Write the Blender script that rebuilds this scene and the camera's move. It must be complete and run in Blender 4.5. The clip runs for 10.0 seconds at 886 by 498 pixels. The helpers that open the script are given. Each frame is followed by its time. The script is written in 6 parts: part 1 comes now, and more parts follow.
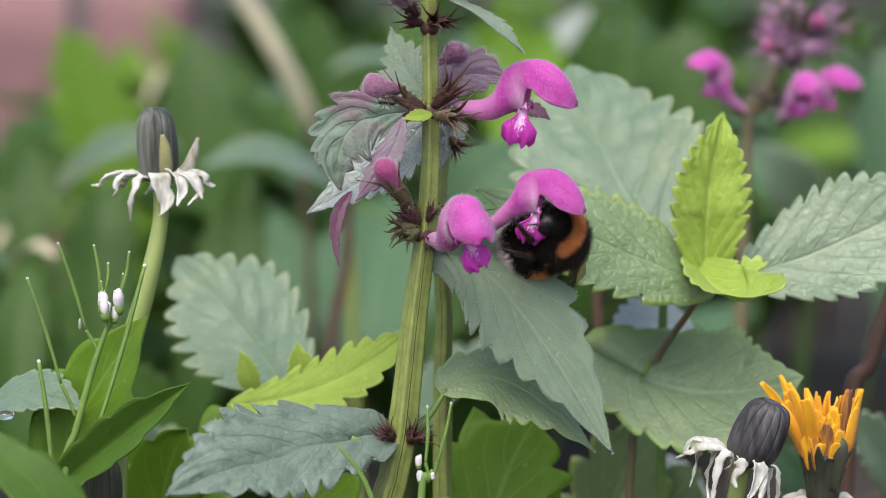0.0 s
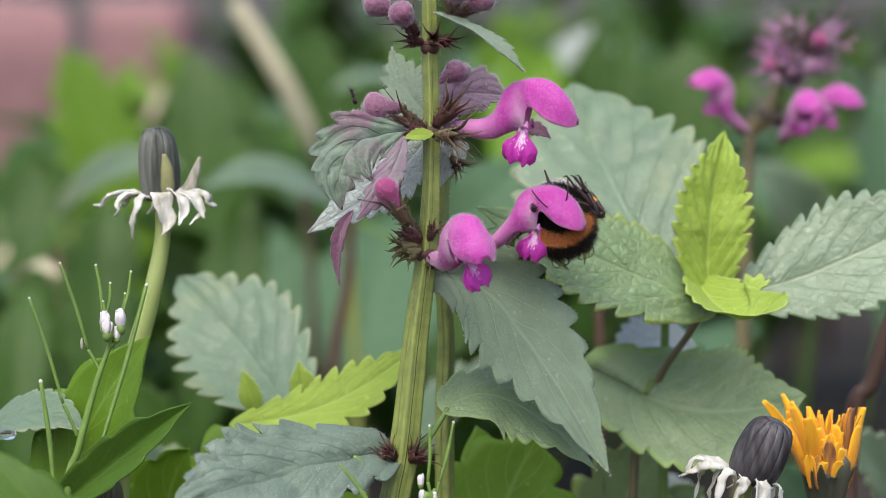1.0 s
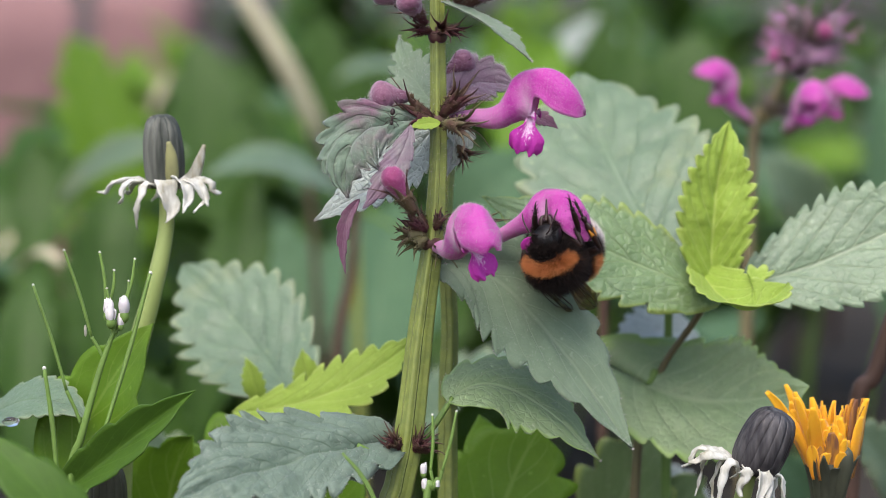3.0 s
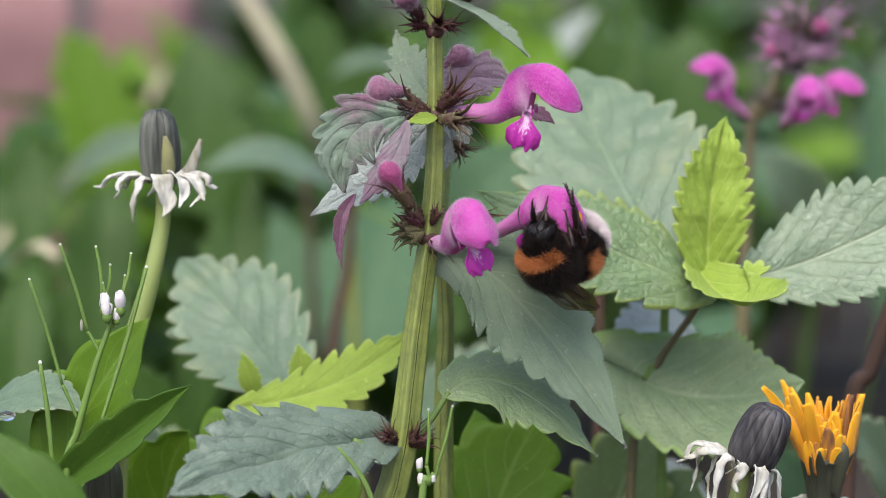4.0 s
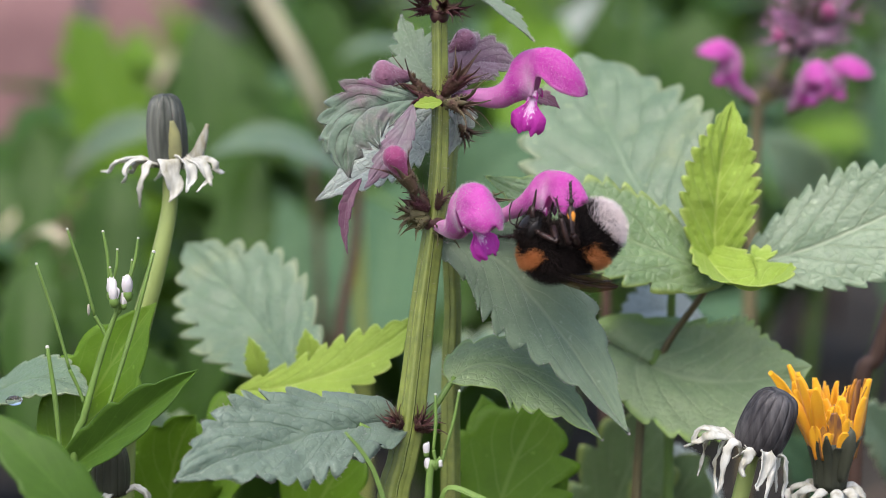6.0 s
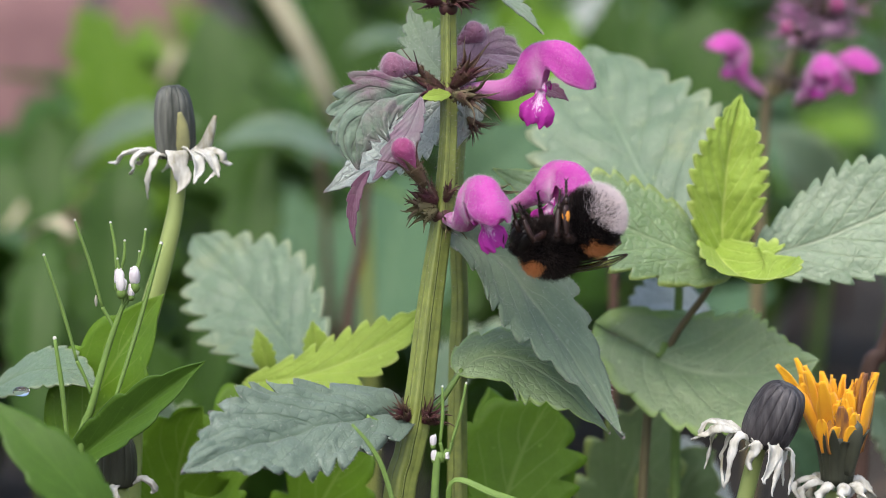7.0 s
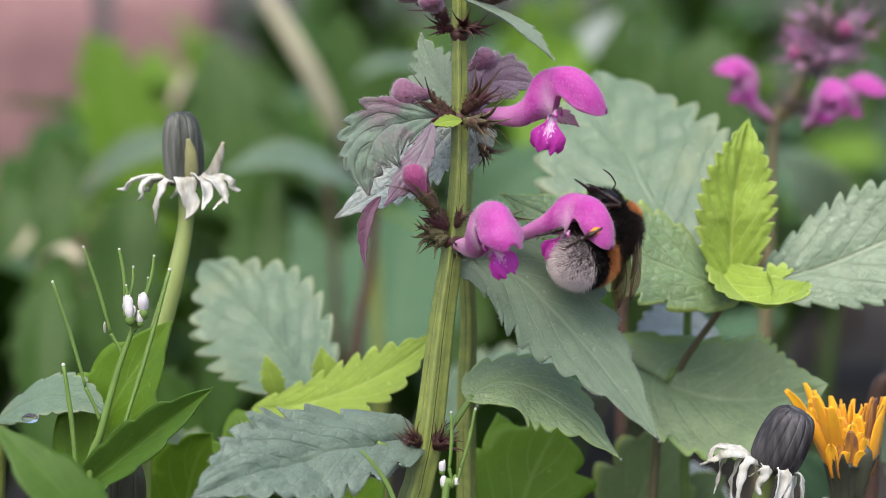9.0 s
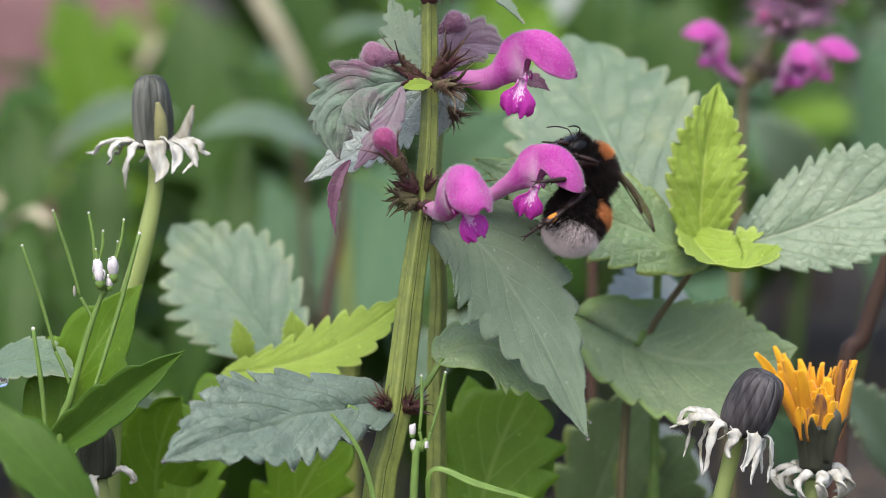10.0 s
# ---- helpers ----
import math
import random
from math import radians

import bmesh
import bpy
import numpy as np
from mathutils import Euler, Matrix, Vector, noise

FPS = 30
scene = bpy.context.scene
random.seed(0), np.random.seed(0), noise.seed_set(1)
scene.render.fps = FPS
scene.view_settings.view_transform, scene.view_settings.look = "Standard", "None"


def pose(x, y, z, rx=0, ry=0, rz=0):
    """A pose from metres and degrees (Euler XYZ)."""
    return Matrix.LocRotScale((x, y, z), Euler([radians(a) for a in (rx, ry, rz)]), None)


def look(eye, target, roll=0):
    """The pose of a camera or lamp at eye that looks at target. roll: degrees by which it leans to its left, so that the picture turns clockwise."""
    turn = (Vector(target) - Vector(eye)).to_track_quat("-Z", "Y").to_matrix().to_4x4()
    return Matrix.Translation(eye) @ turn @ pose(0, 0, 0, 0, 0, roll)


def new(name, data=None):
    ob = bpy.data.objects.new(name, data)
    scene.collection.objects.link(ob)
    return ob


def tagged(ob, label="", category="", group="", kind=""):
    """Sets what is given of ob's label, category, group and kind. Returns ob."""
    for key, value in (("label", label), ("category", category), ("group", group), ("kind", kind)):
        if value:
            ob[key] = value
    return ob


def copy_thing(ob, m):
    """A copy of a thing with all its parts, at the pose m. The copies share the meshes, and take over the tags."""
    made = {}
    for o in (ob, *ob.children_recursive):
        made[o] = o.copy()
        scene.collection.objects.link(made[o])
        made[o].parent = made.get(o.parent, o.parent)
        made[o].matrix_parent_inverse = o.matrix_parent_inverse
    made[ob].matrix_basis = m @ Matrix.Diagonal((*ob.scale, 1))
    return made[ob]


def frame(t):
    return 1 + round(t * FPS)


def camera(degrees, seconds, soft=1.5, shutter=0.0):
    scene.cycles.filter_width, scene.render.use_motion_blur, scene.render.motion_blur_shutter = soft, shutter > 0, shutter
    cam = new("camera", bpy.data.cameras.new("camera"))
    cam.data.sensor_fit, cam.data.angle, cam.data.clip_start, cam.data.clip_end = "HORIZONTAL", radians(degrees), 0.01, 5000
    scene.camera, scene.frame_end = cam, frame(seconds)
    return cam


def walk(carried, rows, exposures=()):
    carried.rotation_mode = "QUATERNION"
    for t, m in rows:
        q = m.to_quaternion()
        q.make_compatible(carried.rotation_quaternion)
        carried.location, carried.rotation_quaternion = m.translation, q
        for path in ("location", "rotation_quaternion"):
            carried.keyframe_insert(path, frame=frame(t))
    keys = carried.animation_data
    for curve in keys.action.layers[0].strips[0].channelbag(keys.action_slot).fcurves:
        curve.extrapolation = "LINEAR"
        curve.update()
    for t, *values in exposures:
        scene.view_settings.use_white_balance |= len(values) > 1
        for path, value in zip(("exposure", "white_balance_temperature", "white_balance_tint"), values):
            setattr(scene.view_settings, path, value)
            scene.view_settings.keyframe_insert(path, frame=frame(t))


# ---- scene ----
# ---------------------------------------------------------------- camera
# Lengths in the code below are millimetres; K turns them into metres.
K = 0.001
EYE = (0.0, -440.7, 261.9)
cam = camera(20.0, 10.0, soft=0.6, shutter=0.5)
cam.data.dof.use_dof = True
cam.data.dof.focus_distance = 0.443
cam.data.dof.aperture_fstop = 14.0
# seconds, pitch, yaw and roll of the hand-held camera, degrees
TURNS = [
    (0.0, 0.000, 0.000, 0.000),
    (0.5, 0.034, 0.007, -0.074),
    (1.0, 0.434, 0.042, -0.106),
    (1.5, 0.498, 0.324, -0.116),
    (2.0, 0.417, 0.419, 0.021),
    (2.5, 0.248, 0.252, 0.078),
    (4.0, 0.068, 0.044, 0.281),
    (4.5, -0.176, 0.099, 0.240),
    (5.0, -0.301, 0.294, 0.290),
    (5.5, -0.253, 0.146, 0.223),
    (7.0, -0.456, 0.372, 0.458),
    (7.5, -0.536, 0.343, 0.340),
    (8.0, -0.265, 0.316, 0.302),
    (8.5, 0.009, 0.518, 0.304),
    (9.0, 0.127, 0.564, 0.294),
    (9.4, -0.140, 0.410, 0.380),
    (9.5, -0.554, 0.142, 0.451),
    (9.6, -0.660, 0.000, 0.400),
    (10.0, -0.703, -0.117, 0.277),
]
EXPOSURE = 0.82
walk(cam, [(t, pose(EYE[0] * K, EYE[1] * K, EYE[2] * K, 82.0) @ pose(0, 0, 0, pitch, yaw, roll)) for t, pitch, yaw, roll in TURNS],
     exposures=((0.0, EXPOSURE, 6250, 14), (10.0, EXPOSURE, 6250, 14)))

# ---------------------------------------------------------------- light: an overcast sky
world = bpy.data.worlds.new("overcast_sky")
scene.world = world
world.use_nodes = True
sky = world.node_tree.nodes.new("ShaderNodeTexSky")
sky.sky_type, sky.sun_disc = "NISHITA", False
sky.sun_elevation, sky.sun_rotation = radians(58), radians(200)
sky.air_density, sky.dust_density, sky.ozone_density = 1.0, 4.0, 1.0
back = world.node_tree.nodes["Background"]
back.inputs["Strength"].default_value = 0.18
world.node_tree.links.new(sky.outputs[0], back.inputs["Color"])
sun = new("sun", bpy.data.lights.new("sun", "SUN"))
sun.data.energy, sun.data.angle, sun.data.color = 1.5, radians(55), (1.0, 0.96, 0.9)
sun.matrix_world = look((-0.3, -0.8, 2.0), (0, 0, 0))


# ---------------------------------------------------------------- materials
def nodes_of(name):
    m = bpy.data.materials.new(name)
    m.use_nodes = True
    nt = m.node_tree
    return m, nt, nt.nodes["Principled BSDF"], nt.nodes["Material Output"]


def nd(nt, kind, **values):
    n = nt.nodes.new(kind)
    for key, v in values.items():
        n.inputs[key.replace("_", " ")].default_value = v
    return n


def maths(nt, op, a, b=None, c=None):
    n = nt.nodes.new("ShaderNodeMath")
    n.operation = op
    for i, v in enumerate((a, b, c)):
        if v is None:
            continue
        if isinstance(v, (int, float)):
            n.inputs[i].default_value = v
        else:
            nt.links.new(v, n.inputs[i])
    return n.outputs[0]


def blend(nt, fac, a, b):
    n = nt.nodes.new("ShaderNodeMix")
    n.data_type = "RGBA"
    if isinstance(fac, (int, float)):
        n.inputs[0].default_value = fac
    else:
        nt.links.new(fac, n.inputs[0])
    for i, v in ((6, a), (7, b)):
        if isinstance(v, tuple):
            n.inputs[i].default_value = (*v, 1)
        else:
            nt.links.new(v, n.inputs[i])
    return n.outputs[2]


def ramp(nt, fac, lo, hi):
    n = nt.nodes.new("ShaderNodeMapRange")
    n.inputs[1].default_value, n.inputs[2].default_value = lo, hi
    nt.links.new(fac, n.inputs[0])
    return n.outputs[0]


def grain(nt, scale, detail=3.0, coords="Object", rough=0.55):
    tc = nt.nodes.new("ShaderNodeTexCoord")
    n = nd(nt, "ShaderNodeTexNoise", Scale=scale, Detail=detail, Roughness=rough)
    nt.links.new(tc.outputs[coords], n.inputs["Vector"])
    return n.outputs[0]


def through_light(nt, bsdf, out, colour, amount):
    tr = nt.nodes.new("ShaderNodeBsdfTranslucent")
    if isinstance(colour, tuple):
        tr.inputs[0].default_value = (*colour, 1)
    else:
        nt.links.new(colour, tr.inputs[0])
    mix = nt.nodes.new("ShaderNodeMixShader")
    mix.inputs[0].default_value = amount
    nt.links.new(bsdf.outputs[0], mix.inputs[1])
    nt.links.new(tr.outputs[0], mix.inputs[2])
    nt.links.new(mix.outputs[0], out.inputs[0])


def leaf_material(name, colour, vein, patch, veins=6, skew=0.45, rough=0.58, gloss=0.28, thin=0.25, patch_at=0.6, relief=0.5, net=620.0, net_depth=0.3, sheen=0.08, spotted=0.35, rim=None):
    """A leaf blade: midrib, side veins that run forwards and fork, a fine net between them, patches, flecks and a paler rim."""
    m, nt, bsdf, out = nodes_of(name)
    tc = nt.nodes.new("ShaderNodeTexCoord")
    sep = nt.nodes.new("ShaderNodeSeparateXYZ")
    nt.links.new(tc.outputs["UV"], sep.inputs[0])
    side = maths(nt, "ABSOLUTE", maths(nt, "MULTIPLY_ADD", sep.outputs[1], 2.0, -1.0))
    wob = grain(nt, 160.0, 2.0)
    m1 = maths(nt, "MULTIPLY_ADD", side, -skew * veins, maths(nt, "MULTIPLY", sep.outputs[0], float(veins)))
    m1 = maths(nt, "MULTIPLY_ADD", wob, 0.3, m1)
    lane = maths(nt, "ABSOLUTE", maths(nt, "MULTIPLY_ADD", maths(nt, "FRACT", m1), 2.0, -1.0))
    lateral = maths(nt, "MULTIPLY", ramp(nt, lane, 0.88, 0.985), ramp(nt, side, 1.05, 0.4))
    fork = maths(nt, "MULTIPLY_ADD", side, 0.9 * veins, maths(nt, "MULTIPLY", m1, 1.0))
    twig = maths(nt, "ABSOLUTE", maths(nt, "MULTIPLY_ADD", maths(nt, "FRACT", maths(nt, "MULTIPLY_ADD", wob, 0.5, fork)), 2.0, -1.0))
    twig = maths(nt, "MULTIPLY", ramp(nt, twig, 0.93, 1.0), ramp(nt, side, 0.25, 0.6))
    mid = ramp(nt, side, 0.05, 0.015)
    shift = nt.nodes.new("ShaderNodeVectorMath")
    shift.operation = "MULTIPLY_ADD"
    drift = nd(nt, "ShaderNodeTexNoise", Scale=450.0, Detail=2.0)
    nt.links.new(tc.outputs["Object"], drift.inputs["Vector"])
    nt.links.new(drift.outputs[1], shift.inputs[0])
    shift.inputs[1].default_value = (0.0012, 0.0012, 0.0012)
    nt.links.new(tc.outputs["Object"], shift.inputs[2])
    cells = nd(nt, "ShaderNodeTexVoronoi", Scale=net)
    cells.feature = "DISTANCE_TO_EDGE"
    nt.links.new(shift.outputs[0], cells.inputs["Vector"])
    fine = ramp(nt, cells.outputs["Distance"], 0.11, 0.0)
    dome = ramp(nt, cells.outputs["Distance"], 0.0, 0.45)
    lines = maths(nt, "MAXIMUM", maths(nt, "MAXIMUM", lateral, mid), maths(nt, "MAXIMUM", maths(nt, "MULTIPLY", twig, 0.5), maths(nt, "MULTIPLY", fine, net_depth)))
    big, small = grain(nt, 70.0, 4.0), grain(nt, 1900.0, 5.0, rough=0.7)
    tone = grain(nt, 230.0, 4.0)
    base = blend(nt, ramp(nt, big, patch_at, patch_at + 0.16), colour, patch)
    base = blend(nt, maths(nt, "MULTIPLY", ramp(nt, tone, 0.4, 0.68), 0.45), base, tuple(c * 0.7 for c in colour))
    base = blend(nt, maths(nt, "MULTIPLY", ramp(nt, small, 0.42, 0.7), 0.3), base, tuple(c * 0.72 for c in colour))
    base = blend(nt, maths(nt, "MULTIPLY", lines, 0.7), base, vein)
    if rim:
        base = blend(nt, maths(nt, "MULTIPLY", ramp(nt, maths(nt, "MULTIPLY_ADD", tone, 0.25, side), 0.98, 1.1), 0.8), base, rim)
    # Pale flecks; on the bluish leaf they also paint in small glints.
    spots = ramp(nt, grain(nt, 650.0, 1.0), 0.70, 0.76)
    base = blend(nt, maths(nt, "MULTIPLY", spots, spotted), base, tuple(min(1, c * 1.6 + 0.03) for c in patch))
    nt.links.new(base, bsdf.inputs["Base Color"])
    nt.links.new(maths(nt, "MULTIPLY_ADD", small, 0.25, rough - 0.12), bsdf.inputs["Roughness"])
    bsdf.inputs["Specular IOR Level"].default_value = gloss
    bsdf.inputs["Sheen Weight"].default_value = sheen
    height = maths(nt, "MULTIPLY_ADD", lines, -0.8, maths(nt, "MULTIPLY_ADD", small, 0.25, maths(nt, "MULTIPLY", dome, 0.6 * net_depth + 0.1)))
    bump = nd(nt, "ShaderNodeBump", Strength=relief, Distance=0.0006)
    nt.links.new(height, bump.inputs["Height"])
    nt.links.new(bump.outputs[0], bsdf.inputs["Normal"])
    through_light(nt, bsdf, out, base, thin)
    return m


def plain_material(name, a, b, scale=600.0, rough=0.6, gloss=0.3, thin=0.0, relief=0.2, stretch=(1, 1, 1), lo=0.35, hi=0.65, sheen=0.0):
    """Two colours mixed by grain at two sizes, with fine relief."""
    m, nt, bsdf, out = nodes_of(name)
    tc = nt.nodes.new("ShaderNodeTexCoord")
    mp = nt.nodes.new("ShaderNodeMapping")
    mp.inputs["Scale"].default_value = stretch
    nt.links.new(tc.outputs["Object"], mp.inputs[0])
    n1 = nd(nt, "ShaderNodeTexNoise", Scale=scale, Detail=4.0)
    n2 = nd(nt, "ShaderNodeTexNoise", Scale=scale * 0.15, Detail=2.0)
    for n in (n1, n2):
        nt.links.new(mp.outputs[0], n.inputs["Vector"])
    both = maths(nt, "MULTIPLY_ADD", n2.outputs[0], 0.5, maths(nt, "MULTIPLY", n1.outputs[0], 0.5))
    base = blend(nt, ramp(nt, both, lo, hi), a, b)
    nt.links.new(base, bsdf.inputs["Base Color"])
    bsdf.inputs["Roughness"].default_value = rough
    bsdf.inputs["Specular IOR Level"].default_value = gloss
    bsdf.inputs["Sheen Weight"].default_value = sheen
    bump = nd(nt, "ShaderNodeBump", Strength=relief, Distance=0.0005)
    nt.links.new(n1.outputs[0], bump.inputs["Height"])
    nt.links.new(bump.outputs[0], bsdf.inputs["Normal"])
    if thin:
        through_light(nt, bsdf, out, base, thin)
    return m


def petal_material(name, deep, pale, rough=0.55, thin=0.25, lo=0.0, hi=0.5):
    """Petal: pale at its base (UV x), deeper outwards, fine velvet grain and lengthwise veins."""
    m, nt, bsdf, out = nodes_of(name)
    uv = nt.nodes.new("ShaderNodeTexCoord").outputs["UV"]
    sep = nt.nodes.new("ShaderNodeSeparateXYZ")
    nt.links.new(uv, sep.inputs[0])
    g = grain(nt, 1500.0, 3.0)
    f = maths(nt, "MULTIPLY_ADD", grain(nt, 500.0, 2.0), 0.45, maths(nt, "SUBTRACT", sep.outputs[0], 0.22))
    base = blend(nt, ramp(nt, f, lo, hi), pale, deep)
    line = maths(nt, "ABSOLUTE", maths(nt, "MULTIPLY_ADD", maths(nt, "FRACT", maths(nt, "MULTIPLY", sep.outputs[1], 13.0)), 2.0, -1.0))
    base = blend(nt, maths(nt, "MULTIPLY", ramp(nt, line, 0.7, 1.0), 0.05), base, tuple(c * 0.7 for c in deep))
    base = blend(nt, maths(nt, "MULTIPLY", ramp(nt, g, 0.45, 0.7), 0.16), base, pale)
    nt.links.new(base, bsdf.inputs["Base Color"])
    bsdf.inputs["Roughness"].default_value = rough
    bsdf.inputs["Specular IOR Level"].default_value = 0.25
    bsdf.inputs["Sheen Weight"].default_value = 0.25
    bump = nd(nt, "ShaderNodeBump", Strength=0.5, Distance=0.0004)
    nt.links.new(maths(nt, "MULTIPLY_ADD", grain(nt, 4500.0, 3.0), 0.6, g), bump.inputs["Height"])
    nt.links.new(bump.outputs[0], bsdf.inputs["Normal"])
    through_light(nt, bsdf, out, base, thin)
    return m


GREY_LEAF = leaf_material("grey_green_leaf", (0.158, 0.222, 0.135), (0.2, 0.262, 0.168), (0.205, 0.255, 0.178), relief=0.35, net=800.0, net_depth=0.1, patch_at=0.53, rough=0.58, gloss=0.25, sheen=0.12, spotted=0.3)
RUGOSE_LEAF = leaf_material("rugose_grey_green_leaf", (0.145, 0.205, 0.145), (0.075, 0.12, 0.072), (0.19, 0.25, 0.19), relief=0.38, net=560.0, net_depth=0.4, patch_at=0.53, rough=0.48, gloss=0.45, sheen=0.1, spotted=0.0)
PURPLE_LEAF = leaf_material("purple_flushed_leaf", (0.17, 0.24, 0.165), (0.1, 0.115, 0.09), (0.2, 0.085, 0.14), veins=5, patch_at=0.52, spotted=0.0, sheen=0.25, relief=0.5, net=900.0, net_depth=0.12)
DOWNY_LEAF = leaf_material("mauve_downy_leaf", (0.22, 0.14, 0.185), (0.13, 0.075, 0.11), (0.23, 0.22, 0.21), sheen=0.4, spotted=0.0, relief=0.5, net_depth=0.15, patch_at=0.5)
PURPLE_BRACT = leaf_material("purple_bract", (0.17, 0.07, 0.115), (0.24, 0.14, 0.18), (0.2, 0.14, 0.14), sheen=0.3)
PALE_LEAF = leaf_material("pale_leaf_underside", (0.5, 0.57, 0.5), (0.62, 0.66, 0.6), (0.43, 0.51, 0.43), sheen=0.25, relief=0.8, net_depth=0.5)
SOFT_LEAF = leaf_material("soft_green_leaf", (0.161, 0.244, 0.124), (0.294, 0.359, 0.221), (0.212, 0.290, 0.166), rough=0.42, gloss=0.85, net_depth=0.18, relief=0.6)
BLUE_LEAF = leaf_material("bluish_green_leaf", (0.123, 0.198, 0.097), (0.145, 0.220, 0.114), (0.194, 0.242, 0.097), patch_at=0.55, rough=0.42, gloss=0.85, net_depth=0.18, relief=0.6, rim=(0.238, 0.290, 0.141), spotted=0.6)
NETTLE_LEAF = leaf_material("light_green_nettle_leaf", (0.150, 0.251, 0.081), (0.229, 0.317, 0.141), (0.194, 0.277, 0.106), rough=0.42, gloss=0.85, net_depth=0.25, relief=0.6, rim=(0.282, 0.370, 0.066))
# For leaves overhung by others: green raised to make up for the shade.
SHADE_LEAF = leaf_material("shade_leaf_green", (0.2, 0.295, 0.12), (0.27, 0.355, 0.175), (0.245, 0.335, 0.155), rough=0.42, gloss=0.85, net_depth=0.25, rim=(0.24, 0.38, 0.07))
FRESH_LEAF = leaf_material("smooth_fresh_leaf", (0.07, 0.155, 0.013), (0.095, 0.19, 0.022), (0.095, 0.19, 0.018), rough=0.42, relief=0.15, net_depth=0.1, thin=0.4, spotted=0.2)
DIM_LEAF = leaf_material("dull_green_leaf", (0.075, 0.15, 0.07), (0.13, 0.21, 0.105), (0.1, 0.175, 0.085), gloss=0.2, sheen=0.0)
YOUNG_LEAF = leaf_material("young_yellow_green_leaf", (0.3, 0.43, 0.055), (0.44, 0.54, 0.13), (0.34, 0.46, 0.075), thin=0.35, net_depth=0.12, relief=0.5, rim=(0.4, 0.5, 0.12))
DANDELION_LEAF = leaf_material("dandelion_leaf", (0.125, 0.25, 0.014), (0.2, 0.32, 0.05), (0.155, 0.28, 0.02), gloss=0.25, sheen=0.0, rough=0.45, relief=0.15, net_depth=0.1, thin=0.4)
# Darker copy of the dandelion green; also puts shade into the background blades.
DARK_LEAF = leaf_material("deep_shaded_green_leaf", (0.038, 0.095, 0.008), (0.07, 0.135, 0.022), (0.058, 0.12, 0.012), gloss=0.25, sheen=0.0, rough=0.45, relief=0.15, net_depth=0.1, thin=0.35)
STEM = plain_material("ribbed_green_stem", (0.25, 0.28, 0.055), (0.17, 0.2, 0.045), 500, stretch=(1, 1, 0.15), rough=0.5, thin=0.1)
PALE_STEM = plain_material("pale_green_stem", (0.30, 0.36, 0.12), (0.24, 0.31, 0.09), 300, stretch=(1, 1, 0.2), rough=0.45, thin=0.15)
THIN_STEM = plain_material("thin_green_stem", (0.14, 0.24, 0.045), (0.11, 0.18, 0.04), 400, rough=0.5, thin=0.1)
RED_STEM = plain_material("reddish_stem", (0.075, 0.038, 0.024), (0.055, 0.034, 0.02), 300, stretch=(1, 1, 0.2), rough=0.55)
BROWN_STALK = plain_material("brown_green_stalk", (0.13, 0.12, 0.05), (0.1, 0.072, 0.04), 300, stretch=(1, 1, 0.2), rough=0.55)
STRAW = plain_material("dry_straw_stalk", (0.40, 0.37, 0.24), (0.32, 0.3, 0.19), 200, stretch=(1, 1, 0.2), rough=0.7)
CALYX = plain_material("calyx_dark_red_green", (0.05, 0.012, 0.016), (0.085, 0.06, 0.03), 500, rough=0.6, lo=0.42, hi=0.6)
CALYX_GREEN = plain_material("calyx_brown_green", (0.115, 0.105, 0.045), (0.07, 0.025, 0.026), 400, rough=0.6, lo=0.45, hi=0.65)
TUBE = petal_material("pink_corolla_tube", (0.70, 0.26, 0.58), (0.76, 0.5, 0.67), lo=0.0, hi=0.8)


